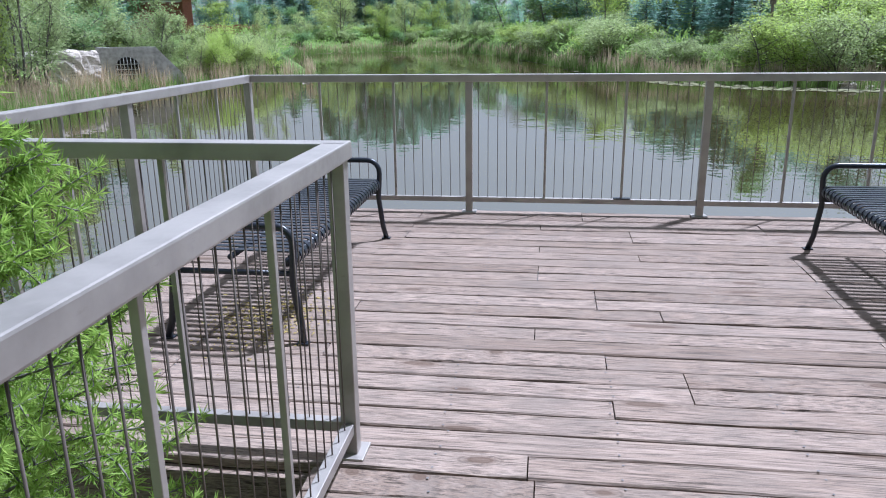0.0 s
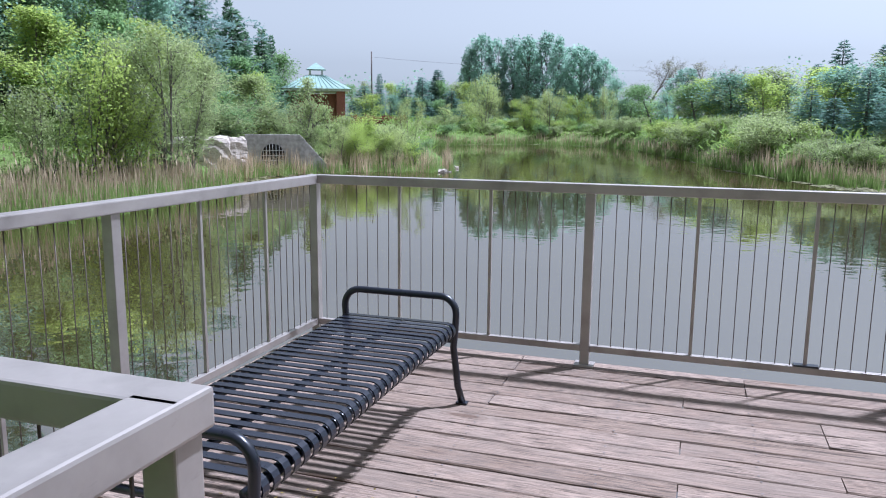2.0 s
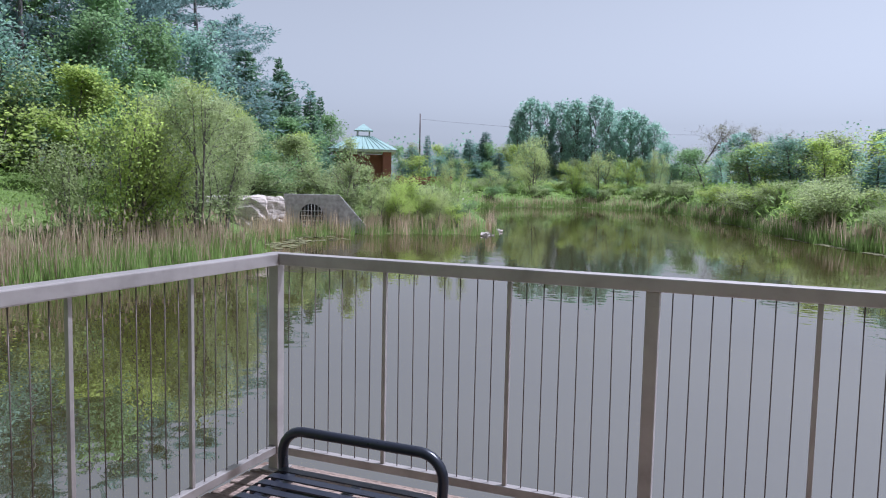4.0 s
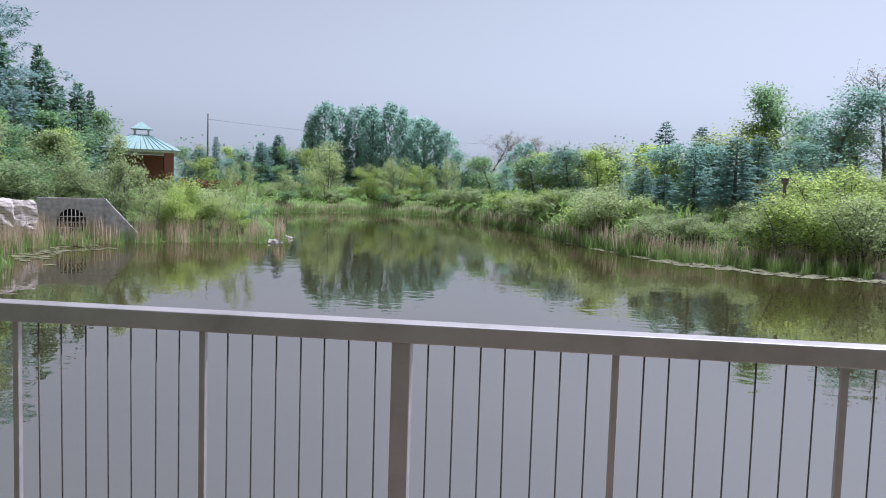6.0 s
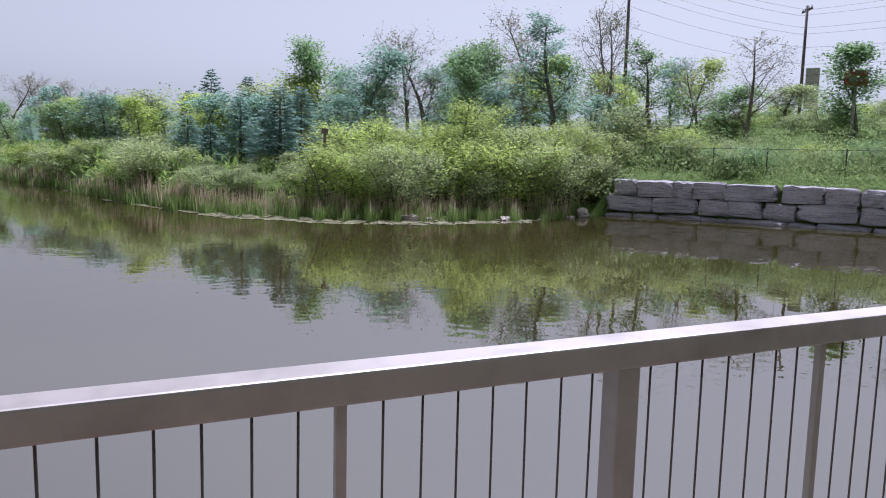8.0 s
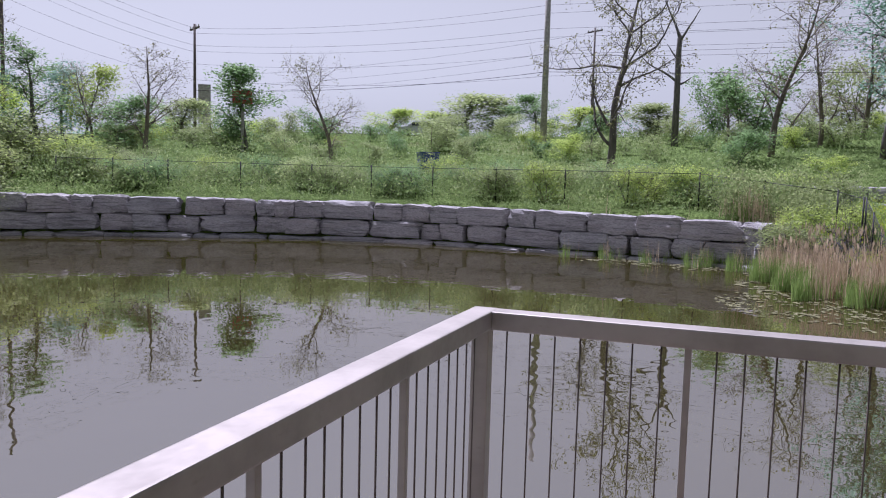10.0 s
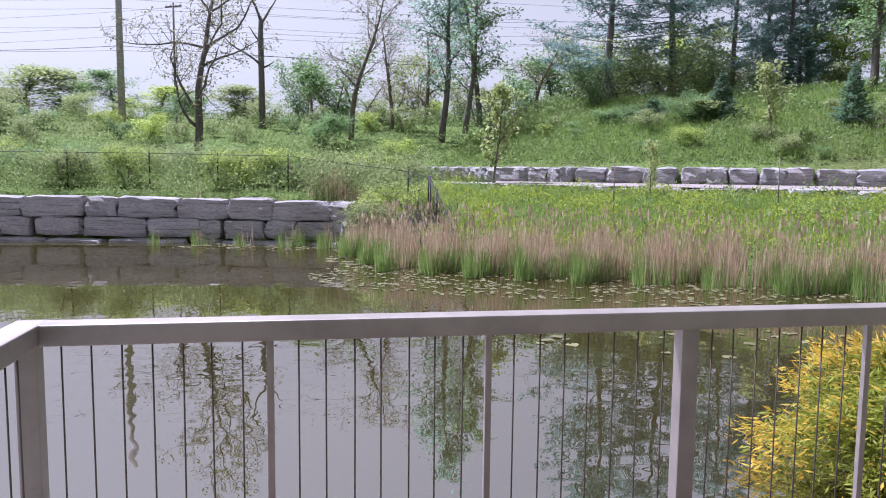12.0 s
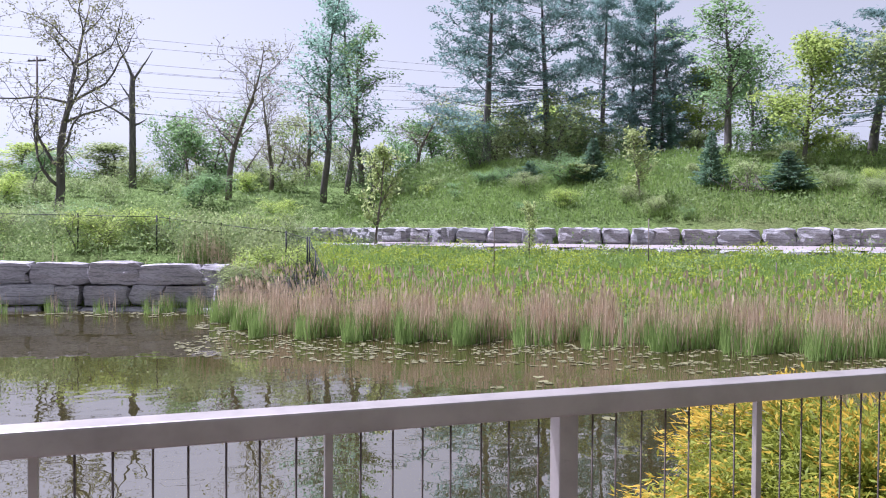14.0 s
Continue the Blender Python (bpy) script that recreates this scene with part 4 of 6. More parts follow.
# east bank
plant_all(big, [(20.9, 44.0, 8.3, 1.5), (21.9, 41.1, 5.9, 1.1), (31.9, 35.7, 6.0, 1.7)], 1.3, "tall trees behind the bank")
aspen = [broadleaf(111 + i, 11, 1.8, 3600, 0.15, BARK, (L_BLUE, L_MID)[i], "slender tall tree with thin fresh leaves", 0.25, upright=0.9, main=20, spread=0.35, flat_top=0.4) for i in range(2)]
plant_all(aspen, [(22.8, 38.2, 9.4, 1.8), (25.5, 33.6, 7.6, 1.4), (21.3, 34.4, 4.9, 1.4)], 1.3, "slender trees")
plant_all(mid, [(41.1, 34.1, 8.9, 2.3), (71.2, 29.7, 10.6, 4.3), (68.3, 36.8, 8.9, 2.6), (75.0, 27.8, 10.0, 2.4), (46.3, 43.6, 7.4, 2.3), (75.0, 33.8, 9.3, 2.4), (68.3, 21.9, 10.3, 2.1), (60.1, 10.6, 8.0, 2.7), (65.1, 17.7, 8.4, 2.5)], 1.25, "trees along the road")
plant_all(bare, [(35.3, 24.6, 8.5, 1.7), (31.3, 33.4, 8.5, 1.9), (27.5, 39.7, 10.2, 1.7), (24.5, 44.3, 9.5, 1.7), (31.1, 36.5, 7.8, 1.3)], 1.3, "bare trees")
dead = gnarled(121, 9.5, 3.6, "gnarled dark tree with crooked limbs and few leaves above the wall")
plant(dead, 37.9, 10.6, 13.2, 4.2)
plant_all(bare, [(43.0, 3.2, 12.4, 2.2), (45.8, 0.7, 11.2, 1.7), (45.2, -8.0, 10.7, 1.6), (50.5, -2.0, 11.3, 2.3), (51.0, 5.4, 9.5, 1.5)], 1.4, "bare trees")
plant_all(aspen, [(40.5, -1.5, 14.7, 1.7), (43.2, -3.3, 14.2, 1.6), (46.0, -4.8, 16.5, 1.7)], 1.35, "slender trees")
plant_all(pin, [(40.0, -10.6, 16.5, 2.4), (40.4, -14.6, 16.8, 2.3), (40.7, -18.3, 17.0, 1.6), (41.6, -20.7, 16.9, 1.5), (39.1, -20.8, 16.5, 1.6), (26.3, -23.3, 11.4, 2.0), (39.4, -22.2, 13.7, 1.8)], 1.5, "pines on the hill")
plant_all([bush[3], bush[2]], [(39.2, -9.6, 7.6, 1.0), (39.6, -13.0, 7.8, 1.2), (38.9, -15.6, 7.4, 1.0), (39.8, -17.2, 7.9, 1.2), (39.0, -19.4, 7.5, 1.0), (36.9, -22.4, 7.4, 1.1), (34.0, -24.8, 7.3, 1.1), (42.0, -12.2, 8.2, 1.4), (42.2, -16.6, 8.3, 1.4), (42.0, -20.0, 8.2, 1.4)], 1.2, "undergrowth on the hill")
plant_all([aspen[1], maple[0], mid[0], mid[1]], [(31.3, -19.6, 14.2, 1.9), (26.9, -20.1, 10.6, 1.6), (32.8, -22.5, 12.1, 1.6), (24.1, -22.6, 10.3, 1.6), (38.1, -3.4, 6.2, 1.1), (37.7, -22.8, 11.7, 1.7)], 1.35, "leafy trees on the hill")
plant_all(cedar, [(26.6, -15.1, 5.9, 0.7), (24.3, -16.9, 4.9, 1.0), (33.6, -10.3, 5.1, 0.8), (30.5, -11.9, 5.9, 0.8)], 1.2, "small cedars on the hill")
plant_all(spru, [(37.2, -20.1, 10.1, 1.3)], 1.25)
plant_all([bush[3]], [(33.4, -8.4, 4.4, 0.7), (31.2, -10.8, 5.0, 0.8)], 1.2, "shrubs on the hill")
sap = [broadleaf(131, 3.2, 0.8, 1000, 0.14, TWIG, L_SAP, "thin young sapling with pale yellow-green leaves", 0.25, upright=0.8, main=12, spread=0.4)]
plant_all(sap, [(29.7, -1.8, 5.4, 0.8), (26.9, -12.0, 6.1, 0.7), (22.3, -5.0, 2.8, 0.3), (31.0, -11.1, 4.8, 0.8)], 1.2, "saplings")
plant_all(bush[1::-1], [(14.5, 31.5, 2.6, 1.4), (14.4, 28.6, 1.9, 1.2), (16.3, 28.6, 1.8, 1.2), (18.0, 29.4, 1.3, 0.9), (12.6, 28.2, 0.9, 0.9), (19.1, 33.5, 2.9, 1.5), (23.0, 33.1, 3.7, 1.6), (24.9, 31.4, 2.9, 1.6), (22.1, 33.8, 3.3, 1.6)], 1.3, "shrubs at the wall's end")


plant_all(bush[:2], [(22.4, 3.4, 0.9, 0.8), (21.6, 3.2, 0.6, 0.8), (23.4, 2.9, 1.1, 0.9)], 1.2, "shrubs at the wall's end")





def row_of(protos, count, az0, az1, s0, s1, h0, h1, seed, group, wide=0.55):
    rng = np.random.default_rng(seed)
    for i in range(count):
        az = az0 + (az1 - az0) * (i + rng.uniform(0.1, 0.9)) / count
        s = rng.uniform(s0, s1)
        x, y, z = place(np.array(az), np.array(s))
        h = rng.uniform(h0, h1)
        plant(protos[int(rng.integers(0, len(protos)))], float(x), float(y), float(z) + h, h * wide * rng.uniform(0.8, 1.3), group=group)


row_of(bush, 34, 117, 158, 13.9, 25, 0.3, 0.75, 63, "low shrubs on the hill", 0.9)
# undergrowth along the shores
row_of(bush_far, 26, -29, -4, 3, 9, 0.7, 1.3, 5, "far shore shrubs", 1.0)
row_of(bush_far[:3], 14, -6, 3, 2.5, 12, 0.6, 1.5, 6, "north bank shrubs", 0.9)
row_of(bush[1:3], 16, 3, 18, 2.5, 9, 0.5, 1.0, 61, "north bank shrubs", 0.9)
row_of([bush[0], bush[1]], 26, 18, 48, 1.6, 12, 1.0, 2.2, 7, "north bank shrubs", 0.75)
row_of(mid_far, 34, -30, 14, 17, 34, 2.6, 4.4, 8, "trees behind the far shore", 0.5)
row_of(mid_far, 18, 15, 50, 22, 42, 4.0, 6.5, 9, "trees behind the bank", 0.4)
row_of(bush, 44, 51, 114, 1.6, 8, 0.6, 1.25, 62, "shrubs above the wall", 0.85)
row_of(bush_far, 26, 52, 112, 12, 26, 0.8, 1.7, 10, "shrubs above the wall", 0.8)
row_of(bush_far, 24, 52, 120, 26, 43, 0.9, 2.2, 12, "shrubs above the wall", 0.75)
row_of(bare + bush_far, 16, 96, 128, 22, 40, 2.5, 4.5, 13, "scrub on the hill", 0.6)
row_of(mid_far + bare, 7, 122, 160, 34, 50, 3, 6, 14, "trees behind the hill", 0.45)
# unseen trees, added behind the deck to darken what the metal railings reflect
row_of(mid_far, 16, -180, -135, 9, 24, 6, 9, 18, "trees behind the deck", 0.4)
row_of(mid_far, 8, 163, 180, 9, 24, 6, 9, 19, "trees behind the deck", 0.4)
row_of(mid_far + bush_far, 24, -130, -62, 12, 30, 2.0, 5.0, 15, "trees on the west bank", 0.5)
row_of(bush, 10, -62, -45, 4, 10, 1.0, 2.0, 16, "shrubs by the culvert", 0.8)


def far_woods():
    rng = np.random.default_rng(17)
    n = 70000
    az = rng.uniform(-180, 180, n)
    r = rng.uniform(125, 190, n)
    hmax = 5.5 + 3.2 * np.sin(az * 0.31) * np.sin(az * 0.083 + 1) + 2.0 * np.sin(az * 1.1 + 2)
    z = 1.2 + rng.uniform(0, 1, n) ** 1.5 * hmax
    x, y = CENTRE[0] + r * np.sin(np.radians(az)), CENTRE[1] + r * np.cos(np.radians(az))
    z = z + ground_z(x, y) - 1.2
    ob = part("far_woods", quads_mesh("far_woods", leaf_quads(rng, np.stack([x, y, z], 1), 0.5, 0.4)), L_BLUE)
    tagged(ob, "far low woods on the hazy skyline", "woods", kind="stuff")


far_woods()


# ---- reeds, grass, weeds, lily pads ----
def scatter(rng, n, az0, az1, s0, s1):
    az = rng.uniform(az0, az1, n)
    return az, rng.uniform(s0, s1, n)


def reeds(n, az0, az1, s0, s1, height, width, tan_share, seed, label):
    rng = np.random.default_rng(seed)
    for mat, share, hh, lean in ((REED_TAN, tan_share, height, 0.08), (REED_GREEN, 1 - tan_share, height * 0.7, 0.11)):
        k = int(n * share)
        az, s = scatter(rng, k, az0, az1, s0 + 0.4 if mat is REED_TAN else s0, s1 if mat is REED_TAN else s0 + 0.55 * (s1 - s0))
        clump = np.array([noise.noise(Vector((a * 0.9, b * 0.8, seed))) for a, b in zip(az, s)])
        keep = clump > rng.uniform(-0.55, 0.25, k)
        p = place(az[keep], s[keep] + 0.5 * np.sin(az[keep] * 1.9))
        p[:, 2] = np.maximum(p[:, 2], WATER_Z - 0.02) - 0.02
        h = hh * (0.8 + 0.35 * clump[keep])
        ob = part("reeds", quads_mesh("reeds", upright_blades(rng, p, h, width, lean)), mat)
        tagged(ob, label + (", dry and tan" if mat is REED_TAN else ", fresh green"), "reeds", kind="stuff")


reeds(11000, -106, -67.5, -0.9, 1.9, 0.95, 0.03, 0.38, 21, "cattail reeds on the west shore")
reeds(5200, -62, -33, -0.7, 1.2, 0.95, 0.028, 0.65, 22, "cattail reeds round the point")
reeds(9000, -29, 6, -0.6, 2.2, 0.95, 0.05, 0.3, 23, "reeds on the far shore")
reeds(12000, 2, 47, -0.7, 1.8, 0.75, 0.03, 0.3, 24, "reeds on the north bank")
reeds(24000, 117, 159, -0.9, 0.85, 1.0, 0.022, 0.55, 25, "cattail reeds below the hill")
reeds(1100, 122, 158, 0.4, 2.6, 0.85, 0.026, 0.8, 30, "scattered cattails before the meadow")
reeds(4500, 112, 120, -0.9, 1.6, 0.85, 0.014, 0.45, 29, "reeds before the wall's end")
reeds(900, 100, 117, -0.7, 0.1, 0.7, 0.02, 0.2, 26, "thin reeds before the stone wall")


def cattail_heads(n, az0, az1, s0, s1, z, seed, label):
    rng = np.random.default_rng(seed)
    az, s = scatter(rng, n, az0, az1, s0, s1)
    p = place(az, s)
    p[:, 2] = np.maximum(p[:, 2], WATER_Z) + z * rng.uniform(0.75, 1.1, n)
    q = leaf_quads(rng, p, 0.17, 0.05, np.tile((0.0, 0.0, 1.0), (n, 1)), 0.85)
    tagged(part("cattail_heads", quads_mesh("cattail_heads", q), REED_TAN), label, "cattails", kind="stuff")


cattail_heads(1200, 118, 158, -0.3, 2.2, 0.85, 27, "fluffy tan cattail seed heads above the reeds")
cattail_heads(250, -104, -68, -0.4, 2.2, 0.95, 28, "fluffy tan cattail seed heads above the reeds")


def leafy_cover(name, label, n, az0, az1, s0, s1, height, leaf, mat, seed, wide=0.5, clumpy=0.6, step=2.2, align=0.35):
    rng = np.random.default_rng(seed)
    az, s = scatter(rng, n, az0, az1, s0, s1)
    p = place(az, s)
    c = np.array([noise.noise(Vector((q[0] / step, q[1] / step, seed))) for q in p])
    p[:, 2] += rng.uniform(0, 1, n) * np.maximum(0.06, height * (1 + clumpy * 1.6 * c))
    tagged(part(name, quads_mesh(name, leaf_quads(rng, p, leaf, leaf * wide, np.tile((0.0, 0.0, 1.0), (n, 1)), align)), mat), label, name.replace("_", " "), kind="stuff")


leafy_cover("weeds", "thick leafy weeds on the bank above the stone wall", 80000, 50, 115, 0.55, 11, 0.85, 0.09, WEED, 31, 0.5, 1.3, 1.6)
leafy_cover("weeds", "paler weeds among the bank's undergrowth", 22000, 50, 116, 1.0, 14, 0.8, 0.09, L_OLIVE, 32, 0.5, 1.2, 1.3)
leafy_cover("weeds", "tall yellow-green weeds by the fence corner", 9000, 111, 118.5, 0.5, 5, 1.1, 0.09, L_OLIVE, 44, 0.5, 0.8, 1.2)
leafy_cover("weeds", "low green growth on the embankment", 40000, 52, 122, 13, 45, 0.7, 0.17, WEED, 33, 0.45, 0.9, 3.0)
leafy_cover("grass", "bright green meadow grass below the path", 60000, 117, 158, 1.6, 10.4, 0.2, 0.16, GRASS, 34, 0.09, 0.9, 1.8, 0.75)
leafy_cover("weeds", "yellow-green leafy weeds in the meadow", 62000, 116, 159, 1.4, 10.6, 0.3, 0.075, MEADOW, 42, 0.5, 1.6, 1.5)
leafy_cover("weeds", "darker leafy clumps in the meadow", 18000, 116, 159, 3.0, 10.6, 0.32, 0.09, WEED, 43, 0.5, 2.4, 1.2)
leafy_cover("grass", "long green grass on the hill", 70000, 114, 162, 13.8, 27, 0.2, 0.2, GRASS, 35, 0.1, 0.9, 2.5, 0.75)
leafy_cover("weeds", "darker weeds scattered over the hill", 34000, 116, 160, 13.8, 26, 0.34, 0.14, WEED, 36, 0.5, 2.2, 2.6)
leafy_cover("grass", "rough grass on the north bank", 16000, 10, 49, 2, 16, 0.6, 0.2, GRASS, 37, 0.2)
leafy_cover("grass", "rough grass on the west bank", 15000, -115, -60, 2, 18, 0.4, 0.16, GRASS, 38, 0.2)
leafy_cover("grass", "grass behind the far shore", 9000, -32, 10, 2, 26, 0.6, 0.4, GRASS, 39, 0.25)
leafy_cover("weeds", "weeds round the culvert", 5000, -62, -36, 1.6, 9, 0.6, 0.13, L_OLIVE, 40)
leafy_cover("weeds", "weeds beneath the walkway", 5000, -176, -160, 0.3, 6, 0.35, 0.06, WEED, 41)


def pads(n, az0, az1, s0, s1, size, seed, label):
    rng = np.random.default_rng(seed)
    az, s = scatter(rng, n, az0, az1, s0, s1)
    c = np.array([noise.noise(Vector((a * 0.5, b * 0.9, seed))) for a, b in zip(az, s)])
    keep = c > rng.uniform(-0.6, 0.25, n)
    p = place(az[keep], s[keep])
    verts, faces = [], []
    for q in p:
        r, a0 = size * rng.uniform(0.5, 1.2), rng.uniform(0, 6.28)
        i = len(verts)
        z = WATER_Z + rng.uniform(0.004, 0.016)
        verts += [(q[0] + r * math.cos(a0 + w), q[1] + r * math.sin(a0 + w), z + 0.005 * rng.normal()) for w in np.linspace(0.25, 6.03, 8)]
        verts.append((q[0], q[1], z))
        faces.append(tuple(range(i, i + 9)))
    me = bpy.data.meshes.new("lily_pads")
    me.from_pydata(verts, [], faces)
    tagged(part("lily_pads", me, PAD), label, "lily pads", kind="stuff")


pads(1500, 121, 158, -3.6, -0.5, 0.055, 51, "pale lily pads floating before the reeds")
pads(60, 146, 158, -7.5, -4.5, 0.08, 55, "single lily pads on open water")
pads(200, 104, 122, -2.0, -0.3, 0.09, 52, "lily pads near the stone wall")
pads(900, 4, 44, -2.0, -0.1, 0.15, 53, "lily pads along the north bank")
pads(420, -29, 6, -0.9, 0.0, 0.22, 56, "pale lily pads edging the far shore")
pads(160, -64, -52, -2.4, -0.6, 0.15, 54, "lily pads before the culvert")


# ---- shrubs close to the deck ----
def yellow_willow():
    rng = np.random.default_rng(61)
    base = tagged(new("willow_shrub"), "dense yellow-green willow shrub beside the deck railing", "shrub")
    base.location = (4.85, 0.42, -0.5)
    base.scale = (1, 1, 0.82)
    pos, along = [], []
    for k in range(300):
        a, tilt = rng.uniform(0, 6.28), math.acos(rng.uniform(0.05, 1.0))
        lump = 1 + 0.16 * math.sin(3 * a + 1) * math.sin(2.3 * tilt) + 0.1 * math.sin(7 * a + 4 * tilt)
        reach = np.array((math.cos(a) * math.sin(tilt) * 1.5, math.sin(a) * math.sin(tilt) * 1.5, math.cos(tilt) * 0.98)) * lump * rng.uniform(0.85, 1.06)
        root = np.array((math.cos(a), math.sin(a), 0)) * rng.uniform(0, 0.4)
        n = 8
        pts = [root + (reach - root) * u + np.array((0, 0, 0.18)) * math.sin(3.1 * u) * math.sin(tilt) for u in np.linspace(0, 1, n)]
        pts = np.array(pts) + np.r_[np.zeros((1, 3)), rng.normal(0, 0.02, (n - 1, 3))]
        part("stem", tubes("stem", [(pts, np.linspace(0.008, 0.002, n))], 4), TWIG, base)
        d = pts[-1] - pts[-3]
        d /= np.linalg.norm(d)
        for j in range(3, n):
            m = 26 + 12 * (j - 3)
            pos.append(pts[j] + rng.normal(0, 0.07, (m, 3)))
            along.append(np.tile(d, (m, 1)))
    pos, along = np.concatenate(pos), np.concatenate(along)
    rad = np.sqrt((pos[:, 0] / 1.5) ** 2 + (pos[:, 1] / 1.5) ** 2 + (pos[:, 2] / 0.98) ** 2)
    hi = rad > 1.07 + rng.normal(0, 0.1, len(pos))
    part("foliage", quads_mesh("foliage", leaf_quads(rng, pos[~hi], 0.08, 0.019, along[~hi], 0.45)), L_WILLOW, base, "narrow green leaves")
    part("young_foliage", quads_mesh("young_foliage", leaf_quads(rng, pos[hi], 0.08, 0.018, along[hi], 0.55)), L_YELLOW, base, "yellow young leaf tips")


yellow_willow()


def larch():
    rng = np.random.default_rng(62)
    base = tagged(new("larch_tree"), "young feathery light green larch pressed against the railing", "tree")
    base.location = (-1.76, 1.38, -0.5)
    H = 1.85
    paths, pos, dirs = [([(0, 0, -0.2), (0.02, 0, 1.0), (0, 0.02, H)], (0.03, 0.02, 0.004))], [], []
    for k in range(110):
        z = 0.1 + (H - 0.12) * (k + rng.uniform(0, 1)) / 110
        a = k * 2.4 + rng.normal(0, 0.3)
        L = 0.8 * min(1.0, 0.35 + 1.3 * z / H) * (1 - z / H) ** 0.6 * rng.uniform(0.75, 1.1) + 0.08
        bp, br, bd = limb(rng, (0, 0, z), (math.cos(a), math.sin(a), 0.3), L, 0.007, 0.002, 6, 0.07, 0.03)
        paths.append((bp, br))
        subs = [bp]
        for j in range(1, 6):
            sp, sr, _ = limb(rng, bp[j], bd + rng.normal(0, 0.6, 3), L * 0.32, 0.004, 0.0015, 3, 0.08)
            paths.append((sp, sr))
            subs.append(sp)
        for sp in subs:
            for f in np.linspace(0.2, len(sp) - 1.01, 11 if len(sp) > 4 else 6):
                i = int(f)
                c = sp[i] + (sp[i + 1] - sp[i]) * (f - i)
                pos.append(np.tile(c, (24, 1)))
                dirs.append(np.tile((sp[i + 1] - sp[i]) / np.linalg.norm(sp[i + 1] - sp[i]), (24, 1)))
    part("trunk", tubes("trunk", paths, 5), BARK_DARK, base)
    pos, dirs = np.concatenate(pos), np.concatenate(dirs)
    keep = (pos[:, 0] + base.location.x < -1.0) & (pos[:, 1] + base.location.y < 2.12)
    part("needles", quads_mesh("needles", leaf_quads(rng, pos[keep], 0.042, 0.0042, dirs[keep], 0.3)), L_LARCH, base)


larch()


# ---- buildings and far fixtures ----
BRICK = plain_material("red_brick", (0.27, 0.10, 0.075), 0.9, vary=0.35, scale=14.0)
COPPER = plain_material("green_copper_roof", (0.24, 0.35, 0.31), 0.6, vary=0.15)
TRIM = plain_material("pale_trim", (0.55, 0.54, 0.5), 0.7)
CONCRETE = plain_material("grey_concrete", (0.36, 0.34, 0.32), 0.9, vary=0.3)
# HOLE: near-black that paints the shade inside the culvert pipe
HOLE = plain_material("pipe_shade_black", (0.03, 0.03, 0.03), 0.9)
POLEWOOD = bark_material("pole_wood", (0.07, 0.055, 0.05), (0.16, 0.13, 0.12))
FENCE = metal_material("black_fence_wire", (0.02, 0.02, 0.02), 0.6, 0.2, False)
GRAVEL = plain_material("pinkish_gravel", (0.27, 0.232, 0.222), 0.95, vary=0.2, scale=9.0)
ASPHALT = plain_material("asphalt", (0.05, 0.05, 0.05), 0.9)
BLUE = plain_material("blue_paint", (0.03, 0.06, 0.22), 0.5)
RED = plain_material("red_sign_paint", (0.55, 0.04, 0.05), 0.5)
WHITE = plain_material("white_paint", (0.75, 0.75, 0.75), 0.5, vary=0.05)
CARPAINT = plain_material("silver_car_paint", (0.5, 0.52, 0.55), 0.3, 0.3, 0.05)
GLASS_DARK = plain_material("dark_car_glass", (0.02, 0.025, 0.03), 0.1, 0.0, 0.05)


def frustum(bm, cx, cy, z0, z1, h0, h1):
    lo = [bm.verts.new((cx + sx * h0, cy + sy * h0, z0)) for sx, sy in ((-1, -1), (1, -1), (1, 1), (-1, 1))]
    hi = [bm.verts.new((cx + sx * h1, cy + sy * h1, z1)) for sx, sy in ((-1, -1), (1, -1), (1, 1), (-1, 1))]
    for k in range(4):
        bm.faces.new((lo[k], lo[(k + 1) % 4], hi[(k + 1) % 4], hi[k]))
    bm.faces.new(lo[::-1]), bm.faces.new(hi)
    return bm


